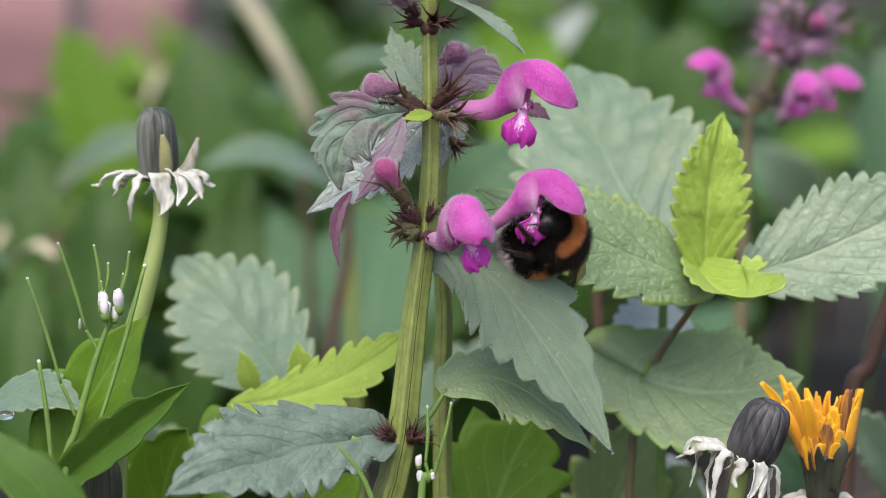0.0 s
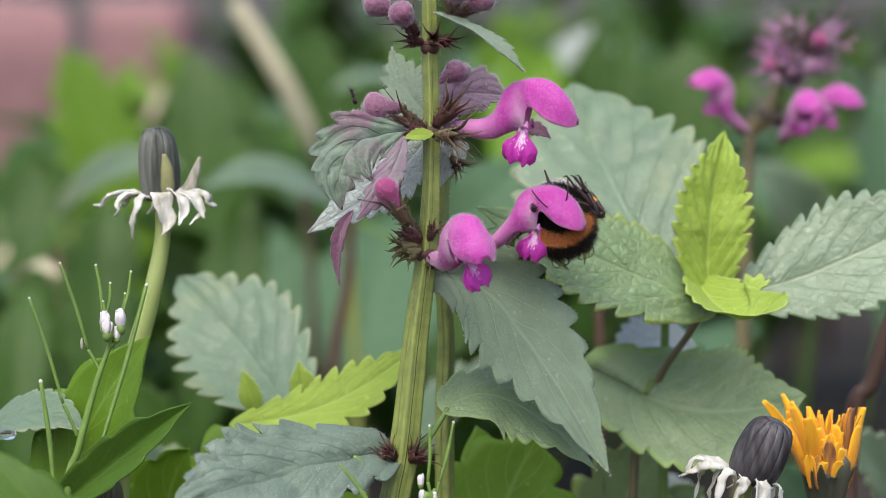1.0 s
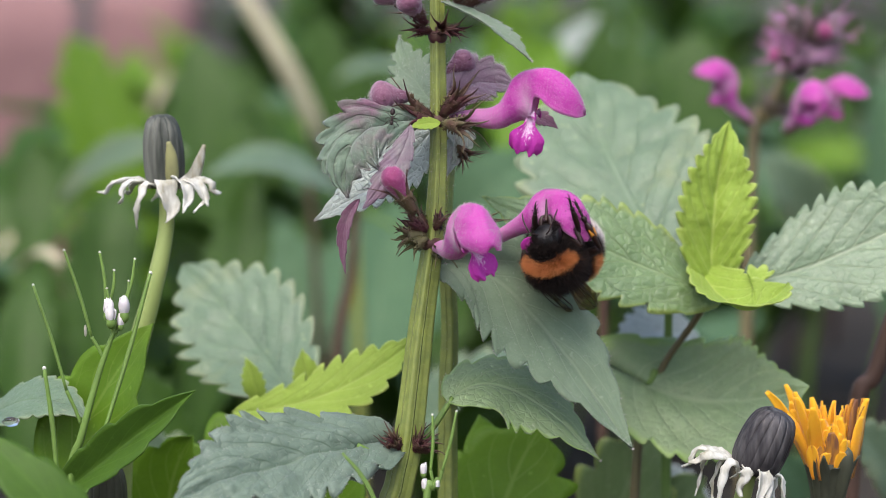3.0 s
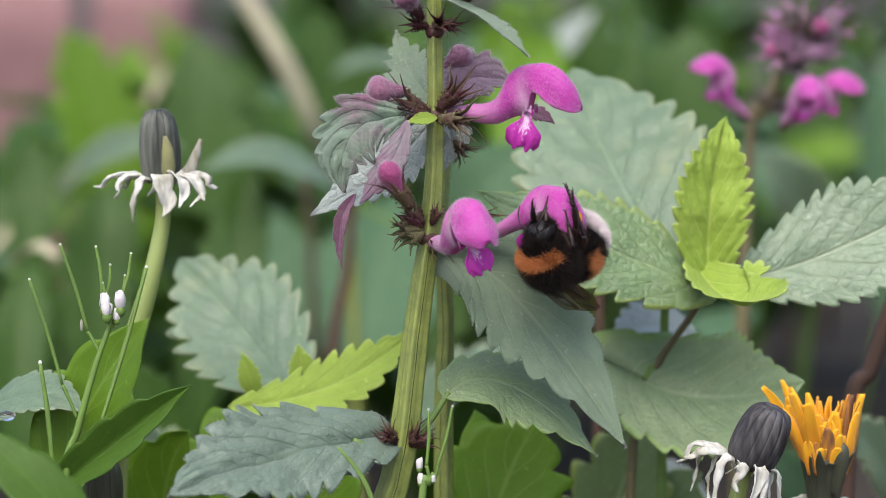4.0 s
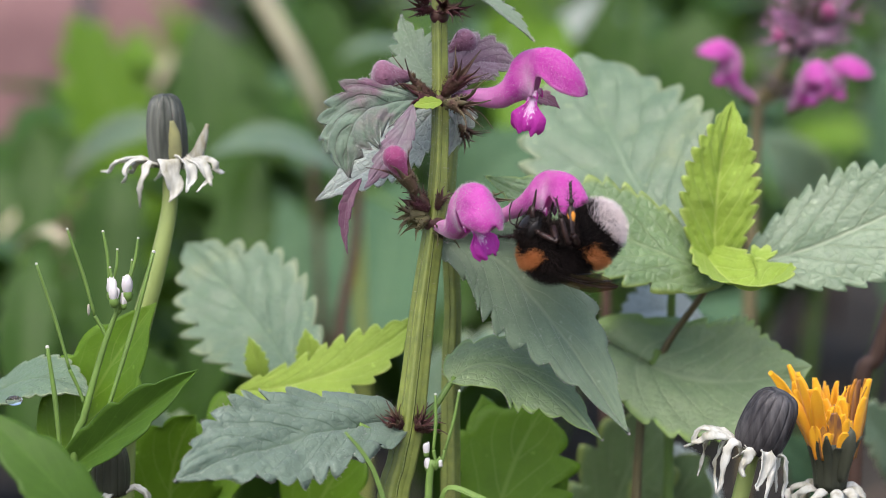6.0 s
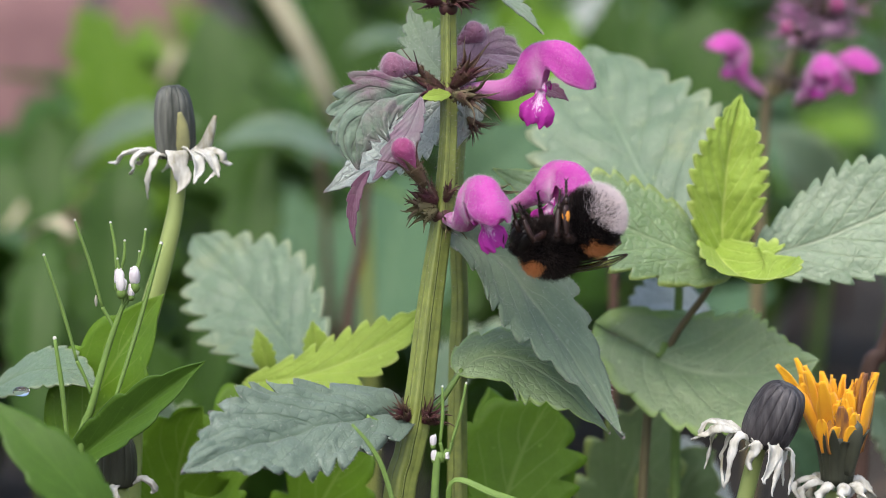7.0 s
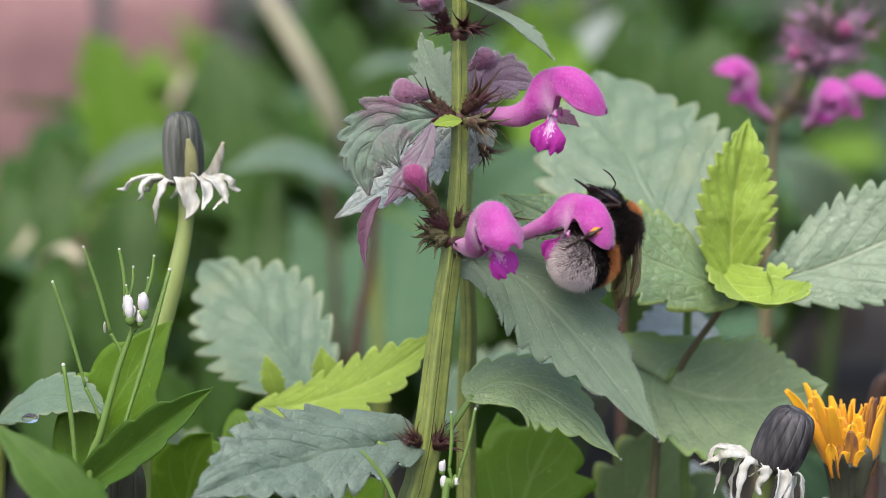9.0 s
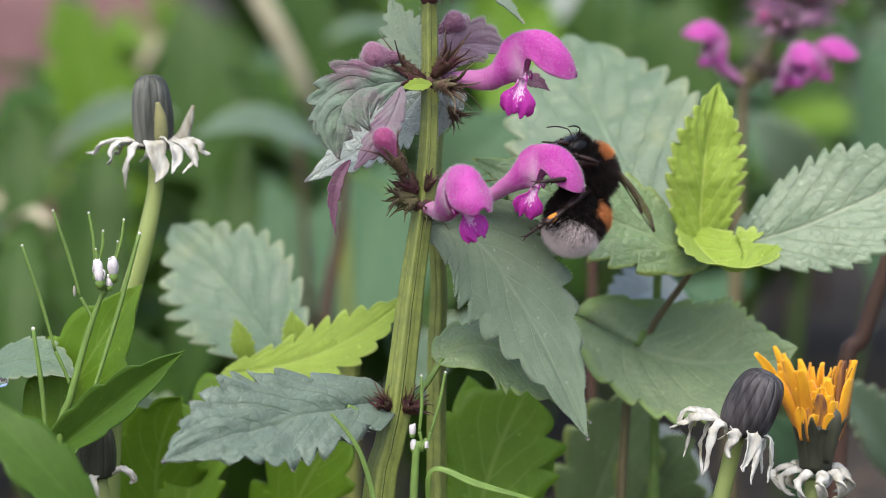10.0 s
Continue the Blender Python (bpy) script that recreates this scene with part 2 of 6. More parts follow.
def corolla_material():
    """Magenta hood; the tube's foot, the crease of the throat and its rim are paler."""
    m, nt, bsdf, out = nodes_of("magenta_corolla")
    uv = nt.nodes.new("ShaderNodeTexCoord").outputs["UV"]
    sep = nt.nodes.new("ShaderNodeSeparateXYZ")
    nt.links.new(uv, sep.inputs[0])
    u = maths(nt, "MULTIPLY_ADD", grain(nt, 300.0, 3.0), 0.14, maths(nt, "SUBTRACT", sep.outputs[0], 0.07))
    off = maths(nt, "ABSOLUTE", maths(nt, "MULTIPLY_ADD", sep.outputs[1], 2.0, -1.0))
    foot = ramp(nt, u, 0.36, 0.1)
    crease = maths(nt, "MULTIPLY", ramp(nt, maths(nt, "ABSOLUTE", maths(nt, "SUBTRACT", u, 0.5)), 0.12, 0.01), ramp(nt, off, 0.25, 0.8))
    rim = maths(nt, "MULTIPLY", ramp(nt, off, 0.9, 1.0), ramp(nt, u, 0.4, 0.6))
    pale = maths(nt, "MAXIMUM", maths(nt, "MULTIPLY", foot, 0.6), maths(nt, "MAXIMUM", crease, maths(nt, "MULTIPLY", rim, 0.5)))
    base = blend(nt, ramp(nt, grain(nt, 260.0, 3.0), 0.35, 0.7), (0.58, 0.055, 0.42), (0.63, 0.12, 0.48))
    base = blend(nt, pale, base, (0.78, 0.46, 0.66))
    line = maths(nt, "ABSOLUTE", maths(nt, "MULTIPLY_ADD", maths(nt, "FRACT", maths(nt, "MULTIPLY_ADD", grain(nt, 200.0, 2.0), 1.5, maths(nt, "MULTIPLY", sep.outputs[1], 15.0))), 2.0, -1.0))
    base = blend(nt, maths(nt, "MULTIPLY", ramp(nt, line, 0.6, 1.0), 0.05), base, (0.42, 0.03, 0.33))
    g = grain(nt, 1800.0, 4.0)
    base = blend(nt, maths(nt, "MULTIPLY", ramp(nt, g, 0.45, 0.7), 0.22), base, (0.74, 0.33, 0.62))
    nt.links.new(base, bsdf.inputs["Base Color"])
    bsdf.inputs["Roughness"].default_value = 0.55
    bsdf.inputs["Specular IOR Level"].default_value = 0.25
    bsdf.inputs["Sheen Weight"].default_value = 0.25
    bump = nd(nt, "ShaderNodeBump", Strength=0.6, Distance=0.0004)
    nt.links.new(maths(nt, "MULTIPLY_ADD", grain(nt, 4500.0, 3.0), 0.6, maths(nt, "MULTIPLY_ADD", line, -0.12, g)), bump.inputs["Height"])
    nt.links.new(bump.outputs[0], bsdf.inputs["Normal"])
    through_light(nt, bsdf, out, base, 0.42)
    return m


def lip_material():
    """Deep magenta lobe; the neck and a broken patch of streaks and mottles down its middle are white."""
    m, nt, bsdf, out = nodes_of("mottled_lower_lip")
    uv = nt.nodes.new("ShaderNodeTexCoord").outputs["UV"]
    sep = nt.nodes.new("ShaderNodeSeparateXYZ")
    nt.links.new(uv, sep.inputs[0])
    mp = nt.nodes.new("ShaderNodeMapping")
    mp.inputs["Scale"].default_value = (7.0, 9.0, 1.0)
    nt.links.new(uv, mp.inputs[0])
    mott = nd(nt, "ShaderNodeTexNoise", Scale=1.7, Detail=4.0, Roughness=0.6)
    nt.links.new(mp.outputs[0], mott.inputs["Vector"])
    off = maths(nt, "ABSOLUTE", maths(nt, "MULTIPLY_ADD", sep.outputs[1], 2.0, -1.0))
    reach = maths(nt, "MULTIPLY_ADD", off, 0.5, sep.outputs[0])
    speck = maths(nt, "MULTIPLY_ADD", mott.outputs[0], -1.3, maths(nt, "MULTIPLY", reach, 0.75))
    base = blend(nt, ramp(nt, speck, -0.32, -0.14), (0.8, 0.62, 0.76), (0.54, 0.03, 0.39))
    base = blend(nt, ramp(nt, sep.outputs[0], 0.24, 0.1), base, (0.78, 0.55, 0.72))
    base = blend(nt, maths(nt, "MULTIPLY", ramp(nt, grain(nt, 1500.0, 3.0), 0.4, 0.7), 0.3), base, (0.62, 0.1, 0.48))
    nt.links.new(base, bsdf.inputs["Base Color"])
    bsdf.inputs["Roughness"].default_value = 0.5
    bump = nd(nt, "ShaderNodeBump", Strength=0.6, Distance=0.0005)
    nt.links.new(mott.outputs[0], bump.inputs["Height"])
    nt.links.new(bump.outputs[0], bsdf.inputs["Normal"])
    through_light(nt, bsdf, out, base, 0.25)
    return m


COROLLA, LIP = corolla_material(), lip_material()
BUD = plain_material("plum_bud", (0.1, 0.03, 0.06), (0.22, 0.1, 0.15), 1400, rough=0.7, sheen=0.3, relief=0.5)
BUD_PINK = plain_material("crimson_bud", (0.16, 0.012, 0.07), (0.26, 0.05, 0.14), 1200, rough=0.65, sheen=0.25, relief=0.5)
BRACT_GREY = plain_material("grey_green_bract", (0.035, 0.04, 0.03), (0.13, 0.135, 0.11), 900, stretch=(1, 1, 0.1), rough=0.6, relief=0.6, lo=0.4, hi=0.62)
BRACT_DARK = plain_material("dark_slate_bract", (0.02, 0.018, 0.019), (0.1, 0.095, 0.092), 900, rough=0.55, stretch=(1, 1, 0.15), relief=0.7, lo=0.4, hi=0.62)
BRACT_BLACK = plain_material("blackish_olive_bract", (0.018, 0.021, 0.014), (0.06, 0.065, 0.04), 350, rough=0.5, stretch=(1, 1, 0.25), relief=0.5)
BRACT_PALE = plain_material("pale_cream_bract", (0.6, 0.6, 0.53), (0.25, 0.23, 0.14), 800, rough=0.65, thin=0.2, stretch=(1, 1, 0.4), lo=0.45, hi=0.68, relief=0.7)
BRACT_OLIVE = plain_material("olive_bract", (0.25, 0.25, 0.10), (0.17, 0.17, 0.08), 400, rough=0.6)
YELLOW = petal_material("yellow_floret", (0.9, 0.5, 0.016), (0.86, 0.33, 0.012), lo=0.0, hi=0.7, thin=0.3)
DUSKY_FLORET = plain_material("dusky_striped_floret", (0.2, 0.09, 0.045), (0.62, 0.28, 0.02), 900, rough=0.6, thin=0.2, stretch=(1, 1, 0.08), lo=0.45, hi=0.6)
WHITE = plain_material("white_petal", (0.8, 0.78, 0.74), (0.66, 0.62, 0.62), 700, rough=0.5, thin=0.3)
SOIL = plain_material("dark_soil", (0.026, 0.022, 0.016), (0.058, 0.048, 0.035), 60, rough=0.9, relief=0.8)
LITTER = plain_material("dry_leaf_litter", (0.2, 0.14, 0.09), (0.1, 0.07, 0.045), 120, rough=0.8)
PINK_STONE = plain_material("pinkish_brick", (0.25, 0.145, 0.135), (0.17, 0.09, 0.09), 60, rough=0.85, relief=0.5)
CHITIN = plain_material("black_chitin", (0.004, 0.004, 0.004), (0.009, 0.007, 0.006), 800, rough=0.45, gloss=0.3)
LEG = plain_material("dark_brown_leg", (0.01, 0.006, 0.005), (0.035, 0.014, 0.009), 800, rough=0.45, gloss=0.35)
FUR_BLACK = plain_material("black_fur", (0.009, 0.007, 0.006), (0.026, 0.018, 0.015), 900, rough=0.7, gloss=0.12)
HIDE = plain_material("black_hide", (0.003, 0.003, 0.003), (0.006, 0.005, 0.005), 800, rough=0.9, gloss=0.03)
FUR_ORANGE = plain_material("orange_fur", (0.68, 0.31, 0.12), (0.5, 0.19, 0.06), 900, rough=0.75, gloss=0.15, thin=0.2)
FUR_WHITE = plain_material("white_fur", (0.8, 0.73, 0.71), (0.6, 0.52, 0.5), 900, rough=0.75, gloss=0.15, thin=0.2)
FUZZ = plain_material("pale_plant_hair", (0.55, 0.5, 0.5), (0.45, 0.42, 0.4), 900, rough=0.6, thin=0.4)
POLLEN = plain_material("orange_pollen", (0.62, 0.26, 0.03), (0.5, 0.19, 0.02), 900, rough=0.8)
WATER = nodes_of("water_drop")
WATER[2].inputs["Roughness"].default_value = 0.02
WATER[2].inputs["Transmission Weight"].default_value = 1.0
WATER[2].inputs["IOR"].default_value = 1.33
WATER = WATER[0]


def wing_material():
    m, nt, bsdf, out = nodes_of("smoky_wing_membrane")
    bsdf.inputs["Base Color"].default_value = (0.12, 0.085, 0.05, 1)
    bsdf.inputs["Roughness"].default_value = 0.3
    tr = nt.nodes.new("ShaderNodeBsdfTransparent")
    tr.inputs[0].default_value = (0.8, 0.72, 0.6, 1)
    mix = nt.nodes.new("ShaderNodeMixShader")
    mix.inputs[0].default_value = 0.76
    nt.links.new(tr.outputs[0], mix.inputs[2])
    nt.links.new(bsdf.outputs[0], mix.inputs[1])
    nt.links.new(mix.outputs[0], out.inputs[0])
    return m


WING = wing_material()


def ribbed_stem_material():
    m, nt, bsdf, out = nodes_of("ribbed_green_stem")
    uv = nt.nodes.new("ShaderNodeTexCoord").outputs["UV"]
    sep = nt.nodes.new("ShaderNodeSeparateXYZ")
    nt.links.new(uv, sep.inputs[0])
    f = maths(nt, "FRACT", maths(nt, "MULTIPLY_ADD", sep.outputs[1], 5.0, maths(nt, "MULTIPLY", grain(nt, 60.0, 2.0), 0.25)))
    line = ramp(nt, maths(nt, "ABSOLUTE", maths(nt, "MULTIPLY_ADD", f, 2.0, -1.0)), 0.84, 0.98)
    g = grain(nt, 500.0, 4.0)
    base = blend(nt, ramp(nt, g, 0.3, 0.7), (0.2, 0.24, 0.045), (0.125, 0.155, 0.032))
    base = blend(nt, maths(nt, "MULTIPLY", line, 0.35), base, (0.10, 0.13, 0.03))
    base = blend(nt, maths(nt, "MULTIPLY", ramp(nt, grain(nt, 90.0, 3.0), 0.55, 0.75), 0.25), base, (0.17, 0.13, 0.05))
    nt.links.new(base, bsdf.inputs["Base Color"])
    bsdf.inputs["Roughness"].default_value = 0.5
    bump = nd(nt, "ShaderNodeBump", Strength=0.6, Distance=0.0006)
    nt.links.new(maths(nt, "MULTIPLY_ADD", line, -1.0, maths(nt, "MULTIPLY", g, 0.3)), bump.inputs["Height"])
    nt.links.new(bump.outputs[0], bsdf.inputs["Normal"])
    return m


RIBBED = ribbed_stem_material()


# ---------------------------------------------------------------- builders
ORIGIN = {}


def thing(name, base, label, category, group="", kind=""):
    ob = new(name)
    ob.empty_display_size = 0.005
    ob.location = Vector(base) * K
    ORIGIN[ob] = Vector(base)
    return tagged(ob, label, category, group, kind)


def part(name, bm, material, parent=None, label="", pivot=None, thick=0.0, smooth=True, lining=None):
    """Links a bmesh, whose points are in millimetres of the world, as one mesh under parent."""
    here = Vector(pivot) if pivot is not None else (ORIGIN[parent] if parent else Vector((0, 0, 0)))
    for v in bm.verts:
        v.co = (v.co - here) * K
    me = bpy.data.meshes.new(name)
    bm.to_mesh(me)
    bm.free()
    me.materials.append(material)
    if smooth:
        me.polygons.foreach_set("use_smooth", [True] * len(me.polygons))
    ob = new(name, me)
    ORIGIN[ob] = here
    if parent:
        ob.parent = parent
        ob.location = (here - ORIGIN[parent]) * K
    else:
        ob.location = here * K
    if thick:
        s = ob.modifiers.new("thickness", "SOLIDIFY")
        s.thickness, s.offset = thick * K, 0.0
        if lining:
            me.materials.append(lining)
            s.material_offset, s.material_offset_rim = 1, 0
    return tagged(ob, label)


def curve_through(points, n):
    """n points on a smooth line through the given ones (Catmull-Rom)."""
    p = [Vector(q) for q in points]
    p = [p[0] * 2 - p[1]] + p + [p[-1] * 2 - p[-2]]
    out, last = [], len(p) - 3
    for i in range(n):
        f = i / (n - 1) * last
        k = min(int(f), last - 1)
        t = f - k
        a, b, c, d = p[k:k + 4]
        out.append(0.5 * (2 * b + (c - a) * t + (2 * a - 5 * b + 4 * c - d) * t * t + (3 * b - a - 3 * c + d) * t ** 3))
    return out


def values_through(values, n):
    xs = np.linspace(0, 1, len(values))
    return [float(v) for v in np.interp(np.linspace(0, 1, n), xs, values)]


def rings(bm, loops, close=True, cap=True, uv=None):
    """Skin between loops of points."""
    vs = [[bm.verts.new(p) for p in loop] for loop in loops]
    n = len(vs[0])
    layer = bm.loops.layers.uv.verify() if uv else None
    for i in range(len(vs) - 1):
        for j in range(n if close else n - 1):
            k = (j + 1) % n
            f = bm.faces.new((vs[i][j], vs[i][k], vs[i + 1][k], vs[i + 1][j]))
            if uv:
                for l, (a, b) in zip(f.loops, ((i, j), (i, j + 1), (i + 1, j + 1), (i + 1, j))):
                    l[layer].uv = (a / (len(vs) - 1), b / (n if close else n - 1))
    if cap and close:
        bm.faces.new(vs[0][::-1])
        bm.faces.new(vs[-1])
    return vs


def tube(bm, points, radii, sides=8, n=None, square=0.0, turn=0.0, uv=False, flat=1.0):
    """A tapering stem along points; square above 0 gives it four ribs; flat below 1 flattens it."""
    n = n or max(4, 5 * len(points))
    line, rr = curve_through(points, n), values_through(radii, n)
    up = Vector((0.31, -0.9, 0.3))
    loops = []
    for i, c in enumerate(line):
        along = (line[min(i + 1, n - 1)] - line[max(i - 1, 0)]).normalized()
        side = along.cross(up).normalized()
        up = side.cross(along).normalized()
        loop = []
        for j in range(sides):
            a = 2 * math.pi * j / sides + turn
            r = rr[i] * (1 + square * (math.cos(4 * (a - turn)) + 0.45 * math.cos(8 * (a - turn)) - 0.3))
            loop.append(c + side * (r * math.cos(a)) + up * (r * flat * math.sin(a)))
        loops.append(loop)
    rings(bm, loops, uv=uv)
    return bm


def ball(bm, centre, size, u=12, v=8, m=None):
    got = bmesh.ops.create_uvsphere(bm, u_segments=u, v_segments=v, radius=1.0)["verts"]
    for q in got:
        q.co = Vector((q.co.x * size[0], q.co.y * size[1], q.co.z * size[2]))
        if m is not None:
            q.co = m @ q.co
        q.co += Vector(centre)
    return bm


def aim(direction, up=(0, 0, 1)):
    """A turn that takes x to direction and z as near to up as it goes."""
    x = Vector(direction).normalized()
    z = Vector(up)
    z = (z - x * z.dot(x)).normalized()
    y = z.cross(x)
    return Matrix((x, y, z)).transposed()


def leaf(bm, base, bend, tip, face, width, teeth=9, depth=0.16, fold=0.15, wide_at=0.34, puff=0.5, veins=6, lobe=0.18, curl=0.0, wave=0.5, seed=0, cols=19, skew=0.25, point=0.6, sharp=1.05):
    """A leaf blade from base to tip, bent towards the point bend, its upper side towards face.
    point below 1 rounds the base; sharp below 1 blunts the tip."""
    rnd = random.Random(seed)
    b, c, t = Vector(base), Vector(bend), Vector(tip)
    face = Vector(face)
    per, teeth = 8, max(teeth, 5)
    n = teeth * per
    length = ((c - b).length + (t - c).length + (t - b).length) * 0.335
    layer = bm.loops.layers.uv.verify()
    grid, uvs = [], []
    ph = [rnd.uniform(0, 6.3) for _ in range(4)]
    size = [rnd.uniform(0.6, 1.3) for _ in range(teeth * 2 + 4)]
    for i in range(n + 1):
        u = i / n
        p = b * (1 - u) ** 2 + c * (2 * u * (1 - u)) + t * (u * u)
        along = ((c - b) * (1 - u) + (t - c) * u).normalized()
        side = along.cross(face).normalized()
        nrm = side.cross(along).normalized()
        if u < wide_at:
            prof = math.sin(math.pi / 2 * u / wide_at) ** point
        else:
            prof = max(0.0, math.cos(math.pi / 2 * (u - wide_at) / (1 - wide_at))) ** sharp
        row, urow = [], []
        for j in range(cols):
            s = -1 + 2 * j / (cols - 1)
            a = abs(s)
            k = 0 if s < 0 else 1
            step = u * teeth + (0.5 if k else 0.0)
            saw = step - int(step)
            big = size[(int(step) * 2 + k) % len(size)]
            hump = math.sin(math.pi / 2 * saw / 0.72) if saw < 0.72 else math.cos(math.pi / 2 * (saw - 0.72) / 0.28)
            half = width * 0.5 * prof * (1 - 1.5 * depth * big * (1 - hump) * a ** 3)
            edge = a ** 3 * depth * hump * big * 1.8 * length / teeth
            back = -lobe * width * 0.5 * a * a * max(0.0, 1 - u * 3.2) ** 1.5
            fwd = skew * half * a
            rise = fold * half * a - curl * half * a * a
            m1 = u * veins - a * 0.45 * veins
            if puff:
                rise += puff * width * 0.03 * abs(math.sin(math.pi * m1)) ** 0.8 * min(1.0, prof * 2) * min(1.0, a * 6)
                rise -= puff * width * 0.025 * max(0.0, 1 - a * 7)
                q = p * 0.55 + side * (s * half * 0.55)
                rise += puff * width * 0.008 * noise.noise(q) + puff * width * 0.04 * noise.noise(q * 0.3)
            rise += wave * a * a * math.sin(u * 9 + ph[k]) * width * 0.035 + wave * math.sin(u * 5 + ph[2] + s) * width * 0.015
            row.append(p + side * (half * s) + along * ((fwd + edge) * min(1, prof * 1.2) * (1 - u) ** 0.3 + back) + nrm * rise)
            urow.append((u, j / (cols - 1)))
        grid.append([bm.verts.new(q) for q in row])
        uvs.append(urow)
    for i in range(n):
        for j in range(cols - 1):
            f = bm.faces.new((grid[i][j], grid[i][j + 1], grid[i + 1][j + 1], grid[i + 1][j]))
            for l, q in zip(f.loops, (uvs[i][j], uvs[i][j + 1], uvs[i + 1][j + 1], uvs[i + 1][j])):
                l[layer].uv = q
    return bm


def add_leaf(parent, material, base, bend, tip, face, width, label="", stalk=None, pivot=None, thick=0.22, fuzz=0, **shape):
    """A leaf as a part, with its own stalk as a part of it."""
    bm = leaf(bmesh.new(), base, bend, tip, face, width, **shape)
    spots = []
    if fuzz:
        rnd = random.Random(len(bm.verts) + fuzz)
        bm.normal_update()
        for v in rnd.choices(list(bm.verts), k=fuzz):
            up = v.normal if v.normal.dot(Vector(face)) > 0 else -v.normal
            spots.append((v.co + Vector((rnd.uniform(-0.3, 0.3), rnd.uniform(-0.3, 0.3), rnd.uniform(-0.3, 0.3))), up.copy()))
        rim = [v for v in bm.verts if v.is_boundary]
        for v in rnd.choices(rim, k=fuzz):
            spots.append((v.co.copy(), (v.co - (Vector(base) + Vector(tip)) * 0.5).normalized() + v.normal * 0.3))
    ob = part("leaf", bm, material, parent, label, pivot=pivot, thick=thick)
    if spots:
        part("leaf_fuzz", hairs(bmesh.new(), spots, 0.5, 0.022, rnd, 0.4), FUZZ, ob, "short pale hairs", smooth=False)
    if stalk:
        part("leaf_stalk", tube(bmesh.new(), [stalk, (Vector(stalk) + Vector(base)) * 0.5 + Vector((0, 0, -0.6)), base], [0.8, 0.65, 0.5], sides=6), THIN_STEM, ob)
    return ob


def strip(bm, points, widths, face, cup=0.2, cols=5, n=14, uv=True):
    """A narrow strap along points: petals, bracts, blades."""
    line, ww = curve_through(points, n), values_through(widths, n)
    face = Vector(face)
    loops = []
    for i, p in enumerate(line):
        along = (line[min(i + 1, n - 1)] - line[max(i - 1, 0)]).normalized()
        side = along.cross(face).normalized()
        nrm = side.cross(along).normalized()
        loops.append([p + side * (s * ww[i] * 0.5) + nrm * (cup * ww[i] * s * s) for s in np.linspace(-1, 1, cols)])
    rings(bm, loops, close=False, uv=uv)
    return bm


def crumple(bm, amount):
    """Withered: small dents and twists."""
    for v in bm.verts:
        v.co += noise.noise_vector(v.co * 0.55) * amount + noise.noise_vector(v.co * 1.7) * amount * 0.35
    return bm


def hairs(bm, spots, length, width, rnd, droop=0.3, lean=(0, 0, 0)):
    """Fine tapering hairs at (place, direction)."""
    lean = Vector(lean)
    for p, d in spots:
        d = (d + lean + Vector((rnd.uniform(-1, 1), rnd.uniform(-1, 1), rnd.uniform(-1, 1))) * droop).normalized()
        s = d.cross(Vector((rnd.uniform(-1, 1), rnd.uniform(-1, 1), rnd.uniform(-1, 1)))).normalized() * width
        l = length * rnd.uniform(0.6, 1.2)
        bm.faces.new([bm.verts.new(q) for q in (p - s, p + s, p + d * l)])
    return bm


# ---------------------------------------------------------------- ground and distance
def build_ground():
    bm = bmesh.new()
    xs = sorted({*np.round(np.linspace(-900, 900, 61), 1), *np.linspace(-60000, -900, 9), *np.linspace(900, 60000, 9)})
    ys = sorted({*np.round(np.linspace(-900, 1900, 71), 1), *np.linspace(-60000, -900, 9), *np.linspace(1900, 80000, 11)})
    def height(x, y):
        near = max(0.0, 1 - max(abs(x), abs(y - 400)) / 2500)
        return near * (noise.noise(Vector((x * 0.006, y * 0.006, 0.3))) * 14 + noise.noise(Vector((x * 0.03, y * 0.03, 2.0))) * 4) - 2
    grid = [[bm.verts.new((x, y, height(x, y))) for x in xs] for y in ys]
    for i in range(len(ys) - 1):
        for j in range(len(xs) - 1):
            bm.faces.new((grid[i][j], grid[i][j + 1], grid[i + 1][j + 1], grid[i + 1][j]))
    tagged(part("ground", bm, SOIL), "dark damp garden soil under the weeds", "ground", kind="structure")
    # dry litter on the soil
    rnd = random.Random(4)
    bm = bmesh.new()
    for _ in range(420):
        x, y = rnd.uniform(-420, 420), rnd.uniform(0, 1500)
        a = rnd.uniform(0, 6.3)
        l, w = rnd.uniform(10, 34), rnd.uniform(3, 10)
        d = Vector((math.cos(a), math.sin(a), rnd.uniform(-0.2, 0.2))) * l
        z = height(x, y) + 1.5
        strip(bm, [(x, y, z), (x + d.x * 0.5, y + d.y * 0.5, z + l * 0.14), (x + d.x, y + d.y, z + 1)], [w * 0.3, w, w * 0.2], (0, 0, 1), cols=3, n=5)
    tagged(part("leaf_litter", bm, LITTER, thick=0.3), "dry brown fallen leaves scattered on the soil", "leaf litter", kind="stuff")


build_ground()


